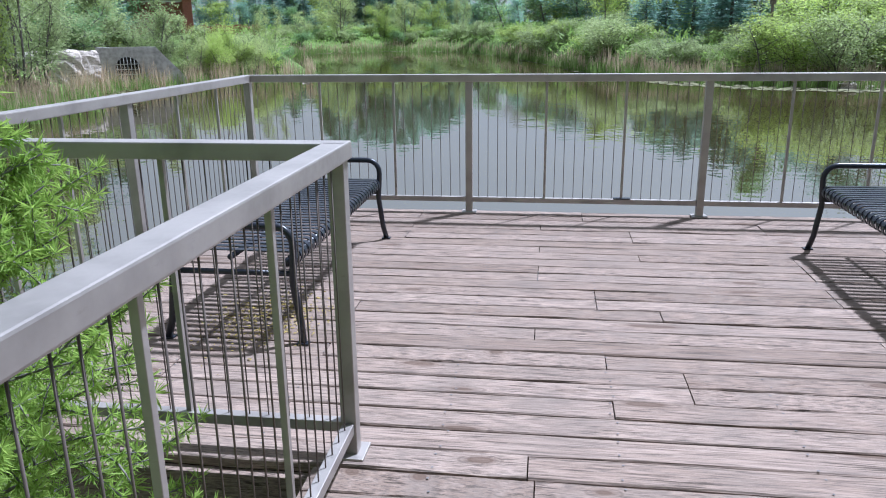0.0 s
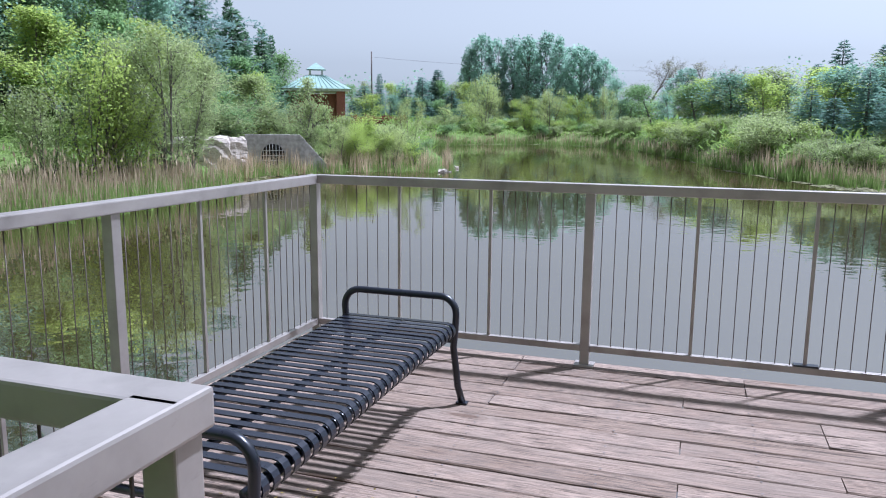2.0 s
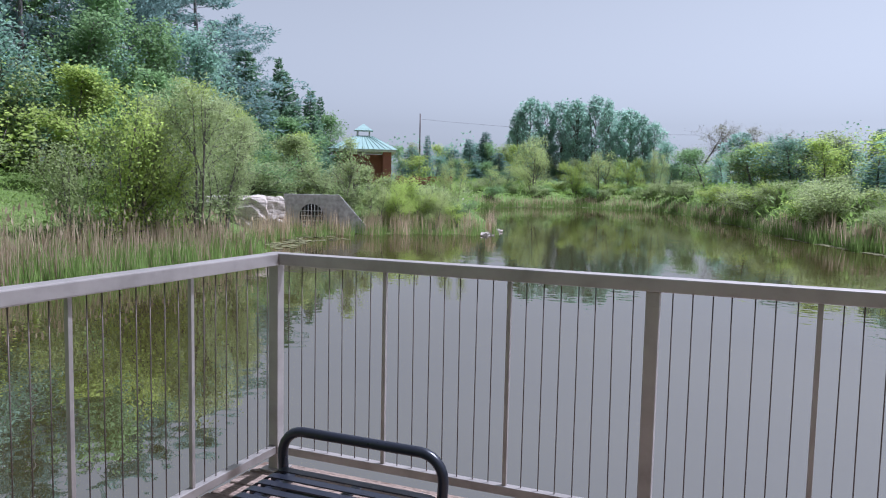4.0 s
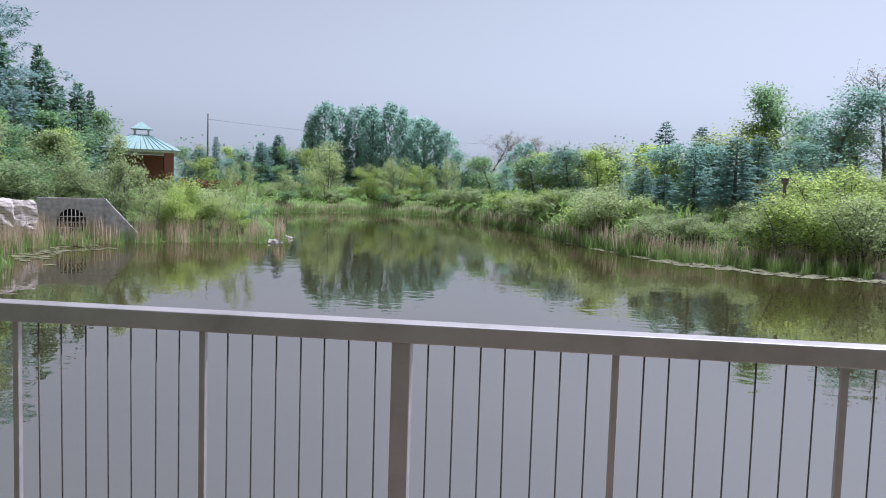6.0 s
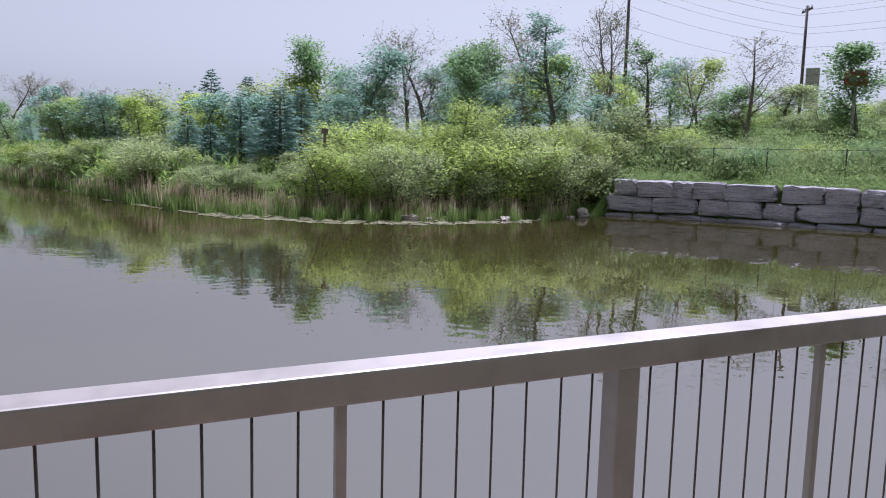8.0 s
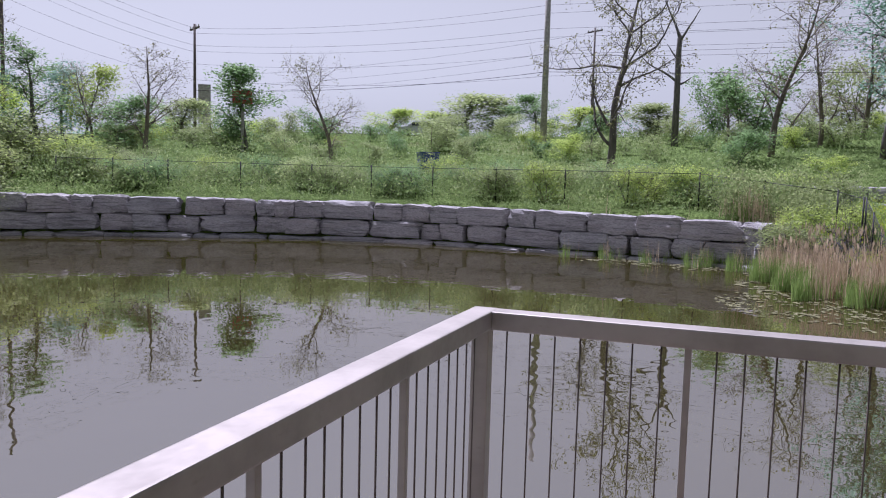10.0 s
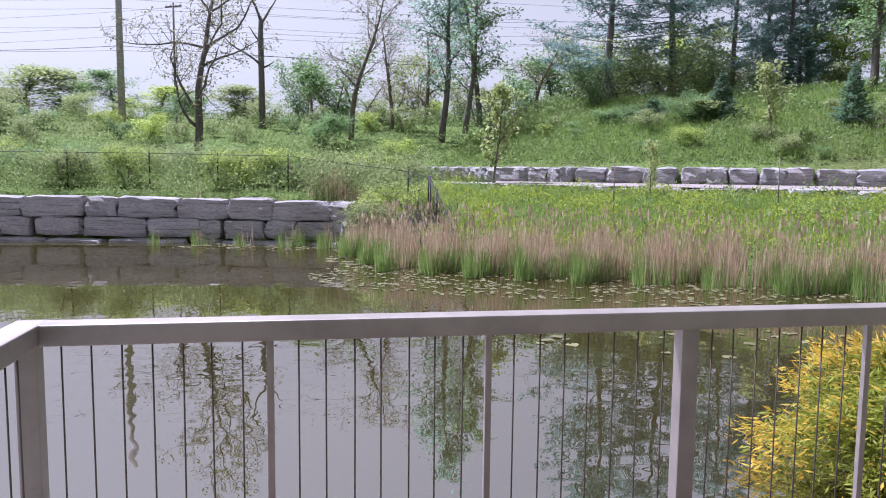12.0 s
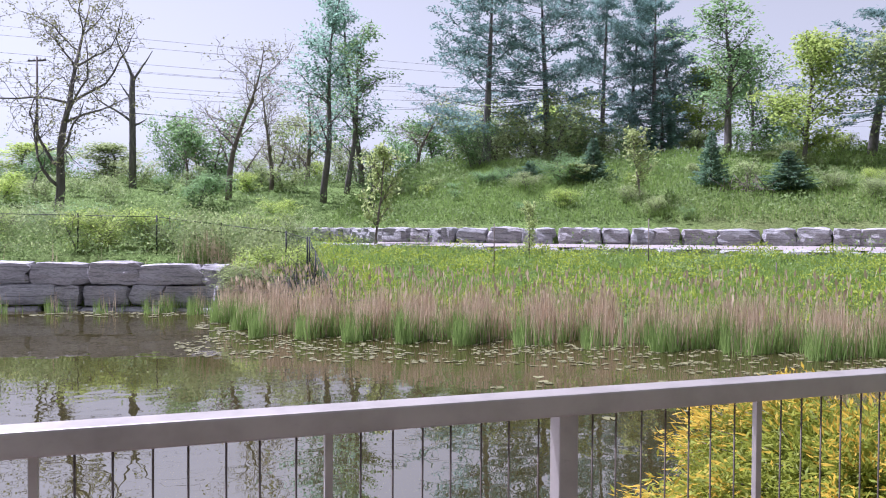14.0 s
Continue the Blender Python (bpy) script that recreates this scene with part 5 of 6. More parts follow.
def pavilion(x, y):
    z = float(ground_z(x, y))
    base = tagged(new("pavilion"), "red brick pavilion with a green hipped roof and lantern", "building")
    base.location, base.rotation_euler = (x, y, z), (0, 0, radians(28))
    eave, top = 4.0 - z, 6.4 - z
    for sx in (-1, 1):
        for sy in (-1, 1):
            part("column", boxed(sx * 2.0 - 0.35, sy * 2.0 - 0.35, 0, sx * 2.0 + 0.35, sy * 2.0 + 0.35, eave, bevel=0.02), BRICK, base)
    part("wall", boxed(-1.65, 1.8, 0, 1.65, 2.0, eave - 0.05), BRICK, base)
    part("fascia", boxed(-2.7, -2.7, eave, 2.7, 2.7, eave + 0.22, bevel=0.02), TRIM, base)
    roof = part("roof", frustum(bmesh.new(), 0, 0, eave + 0.2, eave + 1.35, 2.85, 0.75), COPPER, base)
    for k in range(-5, 6):
        for side in range(4):
            u = k / 6
            p0, p1 = Vector((u * 2.8, -2.83, eave + 0.225)), Vector((u * 0.75, -0.77, eave + 1.37))
            rot = Matrix.Rotation(side * math.pi / 2, 3, "Z")
            part("seam", tubes("seam", [([tuple(rot @ p0), tuple(rot @ p1)], (0.03, 0.03))], 4), COPPER, roof)
    lan = part("lantern", boxed(-0.6, -0.6, eave + 1.3, 0.6, 0.6, eave + 1.42), COPPER, base)
    for sx in (-1, 1):
        for sy in (-1, 1):
            part("lantern_post", boxed(sx * 0.5 - 0.07, sy * 0.5 - 0.07, eave + 1.4, sx * 0.5 + 0.07, sy * 0.5 + 0.07, eave + 1.85), TRIM, lan)
    part("lantern_roof", frustum(bmesh.new(), 0, 0, eave + 1.85, top + 0.05, 0.8, 0.03), COPPER, base)


pavilion(-31.6, 59.6)
hz = float(ground_z(-24.8, 56))
ob = part("low_stone_wall", boxed(-26.8, 55.6, hz - 0.3, -22.6, 56.1, 1.2, bevel=0.04), STONE_PALE)
tagged(ob, "low pale stone wall under a red-brown hedge", "wall")
rng = np.random.default_rng(71)
hp = np.stack([rng.uniform(-27.0, -22.4, 5000), rng.uniform(56.3, 57.6, 5000), rng.uniform(0.7, 2.1, 5000)], 1)
hp[:, 2] -= 0.25 * np.abs(np.sin(hp[:, 0] * 2.1)) * (hp[:, 2] > 1.6)
hedge = tagged(new("hedge"), "clipped red-brown barberry hedge behind a low wall", "hedge")
part("leaves", quads_mesh("leaves", leaf_quads(rng, hp, 0.16, 0.11)), L_RED, hedge)


def culvert():
    base = tagged(new("culvert"), "grey concrete culvert outlet with a dark barred pipe", "culvert")
    p0, p1 = Vector((-17.9, 27.9, 0)), Vector((-15.9, 29.0, 0))
    base.location = (p0 + p1) / 2
    base.rotation_euler = (0, 0, math.atan2(p1.y - p0.y, p1.x - p0.x))
    bm = bmesh.new()
    n = 16
    r, cz = 0.48, 0.1
    inner = [bm.verts.new((r * math.cos(q), 0, cz + r * math.sin(q))) for q in np.linspace(0, 2 * math.pi, n, endpoint=False)]
    edge = []
    for q in np.linspace(0, 2 * math.pi, n, endpoint=False):
        c, s = math.cos(q), math.sin(q)
        k = 1 / max(abs(c), abs(s))
        edge.append(bm.verts.new((1.1 * c * k, 0, 0.05 + (0.9 if s > 0 else 0.85) * s * k)))
    for i in range(n):
        bm.faces.new((inner[i], inner[(i + 1) % n], edge[(i + 1) % n], edge[i]))
    ex = bmesh.ops.extrude_face_region(bm, geom=list(bm.faces))
    bmesh.ops.translate(bm, vec=(0, 0.35, 0), verts=[v for v in ex["geom"] if isinstance(v, bmesh.types.BMVert)])
    bmesh.ops.recalc_face_normals(bm, faces=bm.faces)
    part("headwall", bm, CONCRETE, base)
    # solid capped plug; its black colour stands in for the shaded pipe depth
    part("pipe_back", tubes("pipe_back", [([(0, 0.32, cz), (0, 1.6, cz)], (r * 1.02, r * 1.02))], 16), HOLE, base)
    for k in range(-3, 4):
        x = k * 0.13
        h = math.sqrt(max(0.01, r * r - x * x))
        part("bar", tubes("bar", [([(x, -0.03, cz - h), (x, -0.03, cz + h)], (0.012, 0.012))], 5), TRIM, base)
    for k in (-1, 0, 1):
        h = math.sqrt(r * r - (k * 0.2) ** 2)
        part("cross_bar", tubes("cross_bar", [([(-h, -0.05, cz + k * 0.2), (h, -0.05, cz + k * 0.2)], (0.012, 0.012))], 5), TRIM, base)
    bm = bmesh.new()
    prof = [(1.1, -0.8), (2.2, -0.8), (2.2, -0.3), (1.1, 0.95)]
    fr = [bm.verts.new((x, -0.05, z)) for x, z in prof]
    bk = [bm.verts.new((x, 0.3, z)) for x, z in prof]
    bm.faces.new(fr), bm.faces.new(bk[::-1])
    for k in range(4):
        bm.faces.new((fr[k], bk[k], bk[(k + 1) % 4], fr[(k + 1) % 4]))
    bmesh.ops.recalc_face_normals(bm, faces=bm.faces)
    part("wing_wall", bm, CONCRETE, base)


culvert()


def boulder_mesh(seed, sx, sy, sz, rough=0.06):
    """A rough-hewn block: a gridded cube with rounded edges and an uneven face."""
    bm = bmesh.new()
    bmesh.ops.create_cube(bm, size=2)
    bmesh.ops.subdivide_edges(bm, edges=bm.edges[:], cuts=3, use_grid_fill=True)
    for v in bm.verts:
        c = v.co
        k = (abs(c.x) ** 9 + abs(c.y) ** 9 + abs(c.z) ** 9) ** (1 / 9)
        c /= k
        off = noise.noise_vector(c * 1.3 + Vector((seed * 3.7, 0, 0))) * rough * 1.5 + noise.noise_vector(c * 3.1 + Vector((0, seed * 2.9, 0))) * rough * 0.8
        v.co = Vector((c.x * sx / 2, c.y * sy / 2, (c.z + 1) * sz / 2)) + off
    return to_mesh("stone_block", bm)


def stone_stack():
    base = tagged(new("stone_wall_west"), "stacked pale limestone blocks beside the culvert", "stone wall", kind="structure")
    row = [(-18.9, 25.1), (-17.7, 25.4), (-17.6, 26.3), (-18.6, 26.6)]
    for i, (x, y) in enumerate(row):
        for k in range(2):
            me = boulder_mesh(300 + i * 2 + k, 1.2, 0.85, 0.8, 0.1)
            me.materials.append(STONE_PALE)
            b = part("stone_block", me, STONE_PALE, base)
            b.location, b.rotation_euler = (x + 0.06 * k, y + 0.05 * k, -0.72 + 0.77 * k), (0, 0, radians((25, 35, 60, 20)[i] + 6 * k))


stone_stack()


def post_fence(points, height, label, rails=(0.95,), step=2.2, mesh=True):
    """Black metal posts on the ground with rails between them; a third number in a point is the post top there."""
    base = tagged(new("metal_fence"), label, "fence")
    pts = []
    points = [p if len(p) == 3 else (*p, float(ground_z(*p)) + height) for p in points]
    for p, q in zip(points, points[1:]):
        n = max(1, round(math.hypot(q[0] - p[0], q[1] - p[1]) / step))
        pts += [tuple(p[k] + (q[k] - p[k]) * i / n for k in range(3)) for i in range(n)]
    pts = [(x, y, z - height) for x, y, z in pts + [points[-1]]]
    for x, y, z in pts:
        foot = min(z, float(ground_z(x, y))) - 0.2
        part("post", tubes("post", [([(x, y, foot), (x, y, z + height)], (0.024, 0.024))], 6), FENCE, base)
    for f in rails:
        for a_, b_ in zip(pts, pts[1:]):
            part("rail", tubes("rail", [([(a_[0], a_[1], a_[2] + height * f), (b_[0], b_[1], b_[2] + height * f)], (0.010, 0.010))], 5), FENCE, base)
    if mesh:
        wires = []
        for a_, b_ in zip(pts, pts[1:]):
            for k in range(1, 14):
                for sgn in (0, 1):
                    u0, u1 = (k / 14, max(0, min(1, k / 14 + (0.5 if sgn else -0.5) * 0.5)))
                    p0 = [a_[i] + (b_[i] - a_[i]) * u0 for i in range(3)]
                    p1 = [a_[i] + (b_[i] - a_[i]) * u1 for i in range(3)]
                    wires.append(([(p0[0], p0[1], p0[2] + 0.05), (p1[0], p1[1], p1[2] + height * 0.95)], (0.0022, 0.0022)))
        ob = part("wire_mesh", tubes("wire_mesh", wires, 3), FENCE, base, "thin diagonal chain-link wires")
    return base


post_fence([(18.1, 1.95, 0.3), (19.4, 1.95, 0.75), (21.65, 1.95, 1.44)], 1.0, "black chain-link fence running down the bank into the reeds", step=1.1)
post_fence([(21.7, 2.0, 1.45), (23.2, 2.4, 1.62), (24.6, 6.0), (26.0, 10.4), (26.6, 15.5), (25.8, 20.2), (23.4, 25.0), (21.4, 28.4)], 1.15, "black chain-link fence on the bank above the stone wall")
post_fence([(-20.5, 27.9), (-18.4, 29.3), (-16.9, 30.4)], 1.0, "black metal fence above the culvert")


def pole(x, y, top, r, mat, label, arms=1):
    z = float(ground_z(x, y))
    base = tagged(new("utility_pole"), label, "utility pole")
    base.location = (x, y, z)
    h = top - z
    part("shaft", tubes("shaft", [([(0, 0, -0.3), (0, 0, h)], (r, r * 0.7))], 8), mat, base)
    for k in range(arms):
        part("cross_arm", boxed(-0.9, -0.05, h - 0.4 - 1.1 * k, 0.9, 0.05, h - 0.28 - 1.1 * k), mat, base).rotation_euler = (0, 0, radians(60))
        for u in (-0.8, -0.3, 0.3, 0.8):
            part("insulator", tubes("insulator", [([(u * 0.5, u * 0.866, h - 0.28 - 1.1 * k), (u * 0.5, u * 0.866, h - 0.1 - 1.1 * k)], (0.05, 0.04))], 6), TRIM, base)
    return base


pole(48.5, 44.1, 13.2, 0.13, POLEWOOD, "tall brown wooden utility pole by the road")
pole(50.9, 17.1, 16.5, 0.24, CONCRETE, "thick grey concrete utility pole by the road", 0)
pole(36.9, 50.1, 16.5, 0.14, POLEWOOD, "tall brown wooden utility pole behind the trees")
pole(74.2, 17.9, 16.8, 0.12, POLEWOOD, "thin far utility pole beyond the road")
pole(62.0, -72.0, 19.5, 0.16, POLEWOOD, "wooden utility pole behind the hill trees")
pole(-41, 92, 10.5, 0.12, POLEWOOD, "far wooden utility pole on the opposite shore", 0)


def wire(a_, b_, sag, r=0.009):
    p = [tuple(a_[i] + (b_[i] - a_[i]) * u - (sag * 4 * u * (1 - u) if i == 2 else 0) for i in range(3)) for u in np.linspace(0, 1, 15)]
    ob = part("power_line", tubes("power_line", [(p, [r] * len(p))], 4), FENCE)
    tagged(ob, "thin black overhead wire hung between utility poles", "power line", group="overhead wires")


for dz, da in ((0.0, 0.0), (-0.35, 0.5), (-1.3, 0.0), (-1.7, 0.4), (-2.7, 0), (-3.9, 0)):
    wire((36.9 - da, 50.1, 16.2 + dz * 1.2), (48.5, 44.1 + da, 12.9 + dz), 0.4)
    wire((48.5, 44.1 + da, 12.9 + dz), (50.9 + da, 17.1, 13.6 + dz * 1.2), 0.55)
    wire((50.9 + da, 17.1, 13.6 + dz * 1.2), (62.0, -72.0 + da, 17.2 + dz * 1.3), 0.6)
wire((50.9, 17.1, 9.2), (48.5, 44.1, 8.2), 0.5, 0.017)
wire((50.9, 17.1, 9.2), (62.0, -72.0, 12.0), 1.2, 0.017)
for dz in (0, 0.9, 2.2):
    wire((74.2, 17.9, 14.2 + dz), (85, 70, 13 + dz), 0.8, 0.012)
    wire((74.2, 17.9, 14.2 + dz), (70, -30, 14.5 + dz), 0.8, 0.012)
wire((-41, 92, 9.8), (-8, 116, 9.2), 0.4, 0.012)


def snag(x, y, top):
    z = float(ground_z(x, y))
    rng = np.random.default_rng(81)
    base = tagged(new("dead_tree"), "broken dead tree trunk with a jagged top and two bare limbs", "tree")
    base.location = (x, y, z)
    h = top - z
    part("trunk", tubes("trunk", [([(0, 0, -0.3), (0.06, 0, h * 0.3), (-0.04, 0.02, h * 0.6), (0.02, 0, h * 0.71), (0.05, 0, h * 0.74)], (0.22, 0.19, 0.17, 0.14, 0.04))], 8), BARK_DARK, base)
    for a, zz, L, up in ((1.7, 0.42, 3.4, 1.1), (-1.4, 0.68, 2.2, 1.2), (1.9, 0.70, 3.0, 4.0), (5.2, 0.4, 1.0, 0.6), (1.2, 0.55, 1.4, 2.0)):
        p, r, d = limb(rng, (0, 0, h * zz), (math.cos(a), math.sin(a), up), L, 0.09, 0.02, 6, 0.14)
        part("limb", tubes("limb", [(p, r)], 6), BARK_DARK, base)


snag(48.9, 8.4, 13.4)


def car(x, y, z, turn):
    base = tagged(new("parked_car"), "pale silver car seen over the embankment", "car")
    base.location, base.rotation_euler = (x, y, z), (0, 0, turn)
    bm = bmesh.new()
    prof = [(-2.1, 0.35), (2.15, 0.35), (2.15, 0.75), (1.2, 0.92), (0.5, 1.38), (-1.0, 1.4), (-1.75, 0.98), (-2.1, 0.9)]
    lo = [bm.verts.new((px, -0.85, pz)) for px, pz in prof]
    hi = [bm.verts.new((px, 0.85, pz)) for px, pz in prof]
    bm.faces.new(lo), bm.faces.new(hi[::-1])
    for k in range(len(prof)):
        bm.faces.new((lo[k], hi[k], hi[(k + 1) % len(prof)], lo[(k + 1) % len(prof)]))
    bmesh.ops.recalc_face_normals(bm, faces=bm.faces)
    part("body", bm, CARPAINT, base)
    for sy in (-1, 1):
        part("side_window", boxed(-1.2, sy * 0.853 - 0.004, 0.98, 0.75, sy * 0.853 + 0.004, 1.3), GLASS_DARK, base)
        for wx in (-1.3, 1.35):
            w = part("wheel", tubes("wheel", [([(wx, sy * 0.72, 0.32), (wx, sy * 0.88, 0.32)], (0.32, 0.32))], 14), DARK, base)
            part("rim", tubes("rim", [([(wx, sy * 0.885, 0.32), (wx, sy * 0.895, 0.32)], (0.2, 0.2))], 10), TRIM, w)


car(69.6, 33.9, float(ground_z(69.6, 33.9)), radians(105))
rp = []
for az in np.linspace(40, 118, 40):
    rp.append([place(np.array(az), np.array(s)) for s in (46.5, 51.5)])
me = bpy.data.meshes.new("road")
me.from_pydata([tuple(p + np.array((0, 0, 0.05))) for pair in rp for p in pair], [], [(2 * i, 2 * i + 1, 2 * i + 3, 2 * i + 2) for i in range(len(rp) - 1)])
tagged(part("road", me, ASPHALT), "dark asphalt road along the top of the embankment", "road", kind="structure")
bz = float(ground_z(38.2, 20.4))
binob = tagged(new("waste_bin"), "dark blue metal bin standing on the bank", "bin")
binob.location, binob.rotation_euler = (38.2, 20.4, bz), (0, 0, radians(30))
part("body", boxed(-0.75, -0.5, 0.1, 0.75, 0.5, 0.95, bevel=0.03), BLUE, binob)
part("lid", boxed(-0.79, -0.54, 0.953, 0.79, 0.54, 1.03, bevel=0.02), BLUE, binob)
for sx in (-1, 1):
    part("leg", boxed(sx * 0.6 - 0.05, -0.4, -0.05, sx * 0.6 + 0.05, 0.4, 0.098), DARK, binob)


def roadside_sign(x, y, z0, z1, w, label, face, stripe):
    z = float(ground_z(x, y))
    base = tagged(new("road_sign"), label, "sign")
    base.location, base.rotation_euler = (x, y, z), (0, 0, radians(-52))
    part("pole", tubes("pole", [([(0, 0.12, -0.2), (0, 0.12, z1 - z)], (0.09, 0.09))], 6), CONCRETE, base)
    part("board", boxed(-w, -0.05, z0 - z, w, 0.03, z1 - z, bevel=0.01), face, base)
    if stripe:
        part("mark", boxed(-w * 0.7, -0.056, z0 - z + 0.3 * (z1 - z0), w * 0.6, -0.052, z0 - z + 0.5 * (z1 - z0)), stripe, base, "pale unreadable bar")


roadside_sign(40.0, 33.6, 6.1, 6.95, 0.6, "red roadside sign board with a pale bar", RED, WHITE)
roadside_sign(52.3, 46.2, 6.0, 9.2, 0.5, "tall grey roadside sign seen edge on", CONCRETE, None)
roadside_sign(34.0, 37.5, 4.6, 5.6, 0.28, "small white sign on a post among trees", WHITE, None)

# ---- small things on the banks ----
def rock(x, y, size, seed):
    me = boulder_mesh(seed, size, size * 0.8, size * 0.6, size * 0.16)
    me.materials.append(STONE_PALE)
    ob = part("rock", me, STONE_PALE)
    ob.location, ob.rotation_euler = (x, y, max(float(ground_z(x, y)), WATER_Z - 0.1) - size * 0.12), (0, 0, seed * 1.3)
    tagged(ob, "pale rounded rock lying at the water's edge", "rock", group="rocks on the shore")


rr = random.Random(77)
for k in range(16):
    p = place(np.array(-28.6 + rr.uniform(0, 1.4)), np.array(rr.uniform(-0.3, 2.2)))
    rock(float(p[0]), float(p[1]), rr.uniform(0.5, 1.0), 500 + k)
for k in range(9):
    p = place(np.array(-37.0 + rr.uniform(0, 4.5)), np.array(rr.uniform(-0.8, 0.0)))
    rock(float(p[0]), float(p[1]), rr.uniform(0.2, 0.4), 520 + k)
for k in range(8):
    p = place(np.array(rr.uniform(30, 49)), np.array(rr.uniform(-0.5, 0.2)))
    rock(float(p[0]), float(p[1]), rr.uniform(0.25, 0.6), 540 + k)


def stake(x, y, h):
    z = float(ground_z(x, y))
    base = tagged(new("garden_stake"), "thin grey wooden stake standing in the meadow", "stake", group="stakes in the meadow")
    base.location = (x, y, z)
    part("shaft", tubes("shaft", [([(0, 0, -0.2), (0.02, 0, h)], (0.018, 0.014))], 6), TWIG, base)


def box_post(x, y, h):
    z = float(ground_z(x, y))
    base = tagged(new("nest_box_post"), "grey wooden post with a small flat-topped nest box", "nest box")
    base.location = (x, y, z)
    part("post", boxed(-0.05, -0.05, -0.3, 0.05, 0.05, h - 0.2, bevel=0.008), TWIG, base)
    part("box", boxed(-0.1, -0.1, h - 0.198, 0.1, 0.1, h - 0.03, bevel=0.006), TWIG, base)
    part("lid", boxed(-0.16, -0.14, h - 0.028, 0.16, 0.14, h, bevel=0.006), TWIG, base)


box_post(8.3, 32.2, 2.45)


def brambles(x, y, count, reach, seed):
    rng = np.random.default_rng(seed)
    paths = []
    for k in range(count):
        bx, by = x + rng.normal(0, reach), y + rng.normal(0, reach * 0.6)
        p, r, _ = limb(rng, (bx, by, float(ground_z(bx, by)) - 0.05), rng.normal(0, 0.6, 3) * np.array((1, 1, 0)) + np.array((0, 0, 1)), rng.uniform(0.6, 1.5), 0.012, 0.004, 5, 0.25, -0.08)
        paths.append((p, r))
    tagged(part("brambles", tubes("brambles", paths, 3), BARK_DARK), "tangle of dark bare bramble stems beside the fence", "brambles", kind="stuff")


brambles(21.3, 2.6, 160, 0.8, 91)
brambles(20.2, 2.4, 110, 0.7, 92)
stake(20.6, -3.1, 1.5)
stake(18.7, -6.9, 1.6)
stake(15.9, -8.7, 0.6)
rng = np.random.default_rng(79)
sticks = []
for k in range(70):
    c = np.array((25.2, -15.9, float(ground_z(25.2, -15.9)))) + np.array((rng.normal(0, 0.5), rng.normal(0, 0.6), 0.0))
    d = rng.normal(0, 1, 3) * np.array((0.5, 0.5, 0.35))
    sticks.append(([tuple(c), tuple(c + d * 0.5 + np.array((0, 0, 0.25))), tuple(c + d + np.array((0, 0, 0.4)))], (0.018, 0.012, 0.005)))
tagged(part("brush_pile", tubes("brush_pile", sticks, 4), TWIG), "heap of pale dry sticks on the grassy hill", "brush pile")

# ---- brick house on the west slope ----
def brick_house(x, y, turn):
    z = float(ground_z(x, y))
    base = tagged(new("house"), "low red brick house with grey roof behind trees", "house")
    base.location, base.rotation_euler = (x, y, z - 0.3), (0, 0, radians(turn))
    top = 5.9 - z + 0.3
    white = plain_material("white_trim", (0.62, 0.60, 0.56), 0.6, vary=0.08)
    part("wall", boxed(-4, 0, 0, 4, 6, top), BRICK, base)
    bm = bmesh.new()
    v = [bm.verts.new(p) for p in ((-4.4, -0.5, top), (4.4, -0.5, top), (4.4, 6.5, top), (-4.4, 6.5, top), (-4.4, 3, top + 1.9), (4.4, 3, top + 1.9))]
    for f in ((0, 1, 5, 4), (2, 3, 4, 5), (0, 4, 3), (1, 2, 5), (3, 2, 1, 0)):
        bm.faces.new([v[k] for k in f])
    part("roof", bm, plain_material("grey_shingle", (0.16, 0.15, 0.155), 0.9), base)
    part("fascia", boxed(-4.4, -0.54, top - 0.2, 4.4, -0.503, top + 0.03), white, base)
    for x0, x1 in ((-3.2, -1.4), (-0.6, 0.8)):
        w = part("window", boxed(x0, -0.06, top - 1.9, x1, -0.003, top - 0.8), white, base)
        part("pane", boxed(x0 + 0.1, -0.075, top - 1.8, (x0 + x1) / 2 - 0.04, -0.063, top - 0.9), DARK, w)
        part("pane", boxed((x0 + x1) / 2 + 0.04, -0.075, top - 1.8, x1 - 0.1, -0.063, top - 0.9), DARK, w)
    door = part("garage_door", boxed(1.4, -0.06, 0.2, 3.7, -0.003, top - 0.75), plain_material("beige_panel", (0.46, 0.36, 0.27), 0.7), base)
    for k in range(3):
        part("panel", boxed(1.5, -0.08, 0.5 + k * 0.6, 3.6, -0.063, 1.0 + k * 0.6, bevel=0.005), white, door)


brick_house(-45.2, 34.0, 50)

# ---- path and stone walls ----
pp = []
for az in np.linspace(119, 160, 42):
    pp.append([place(np.array(az), np.array(s)) for s in (11.1, 12.9)])
    for p, z in zip(pp[-1], (1.1, 1.2)):
        p[2] = max(p[2], z)
me = bpy.data.meshes.new("path")
me.from_pydata([tuple(p + np.array((0, 0, 0.03))) for pair in pp for p in pair], [], [(2 * i, 2 * i + 1, 2 * i + 3, 2 * i + 2) for i in range(len(pp) - 1)])
tagged(part("path", me, GRAVEL), "pale pinkish gravel footpath below the upper wall", "path", kind="structure")

BLOCKS = []
for i in range(9):
    me = boulder_mesh(200 + i, 1.0, 0.7, 1.0, 0.07)
    me.materials.append(STONE)
    BLOCKS.append(me)


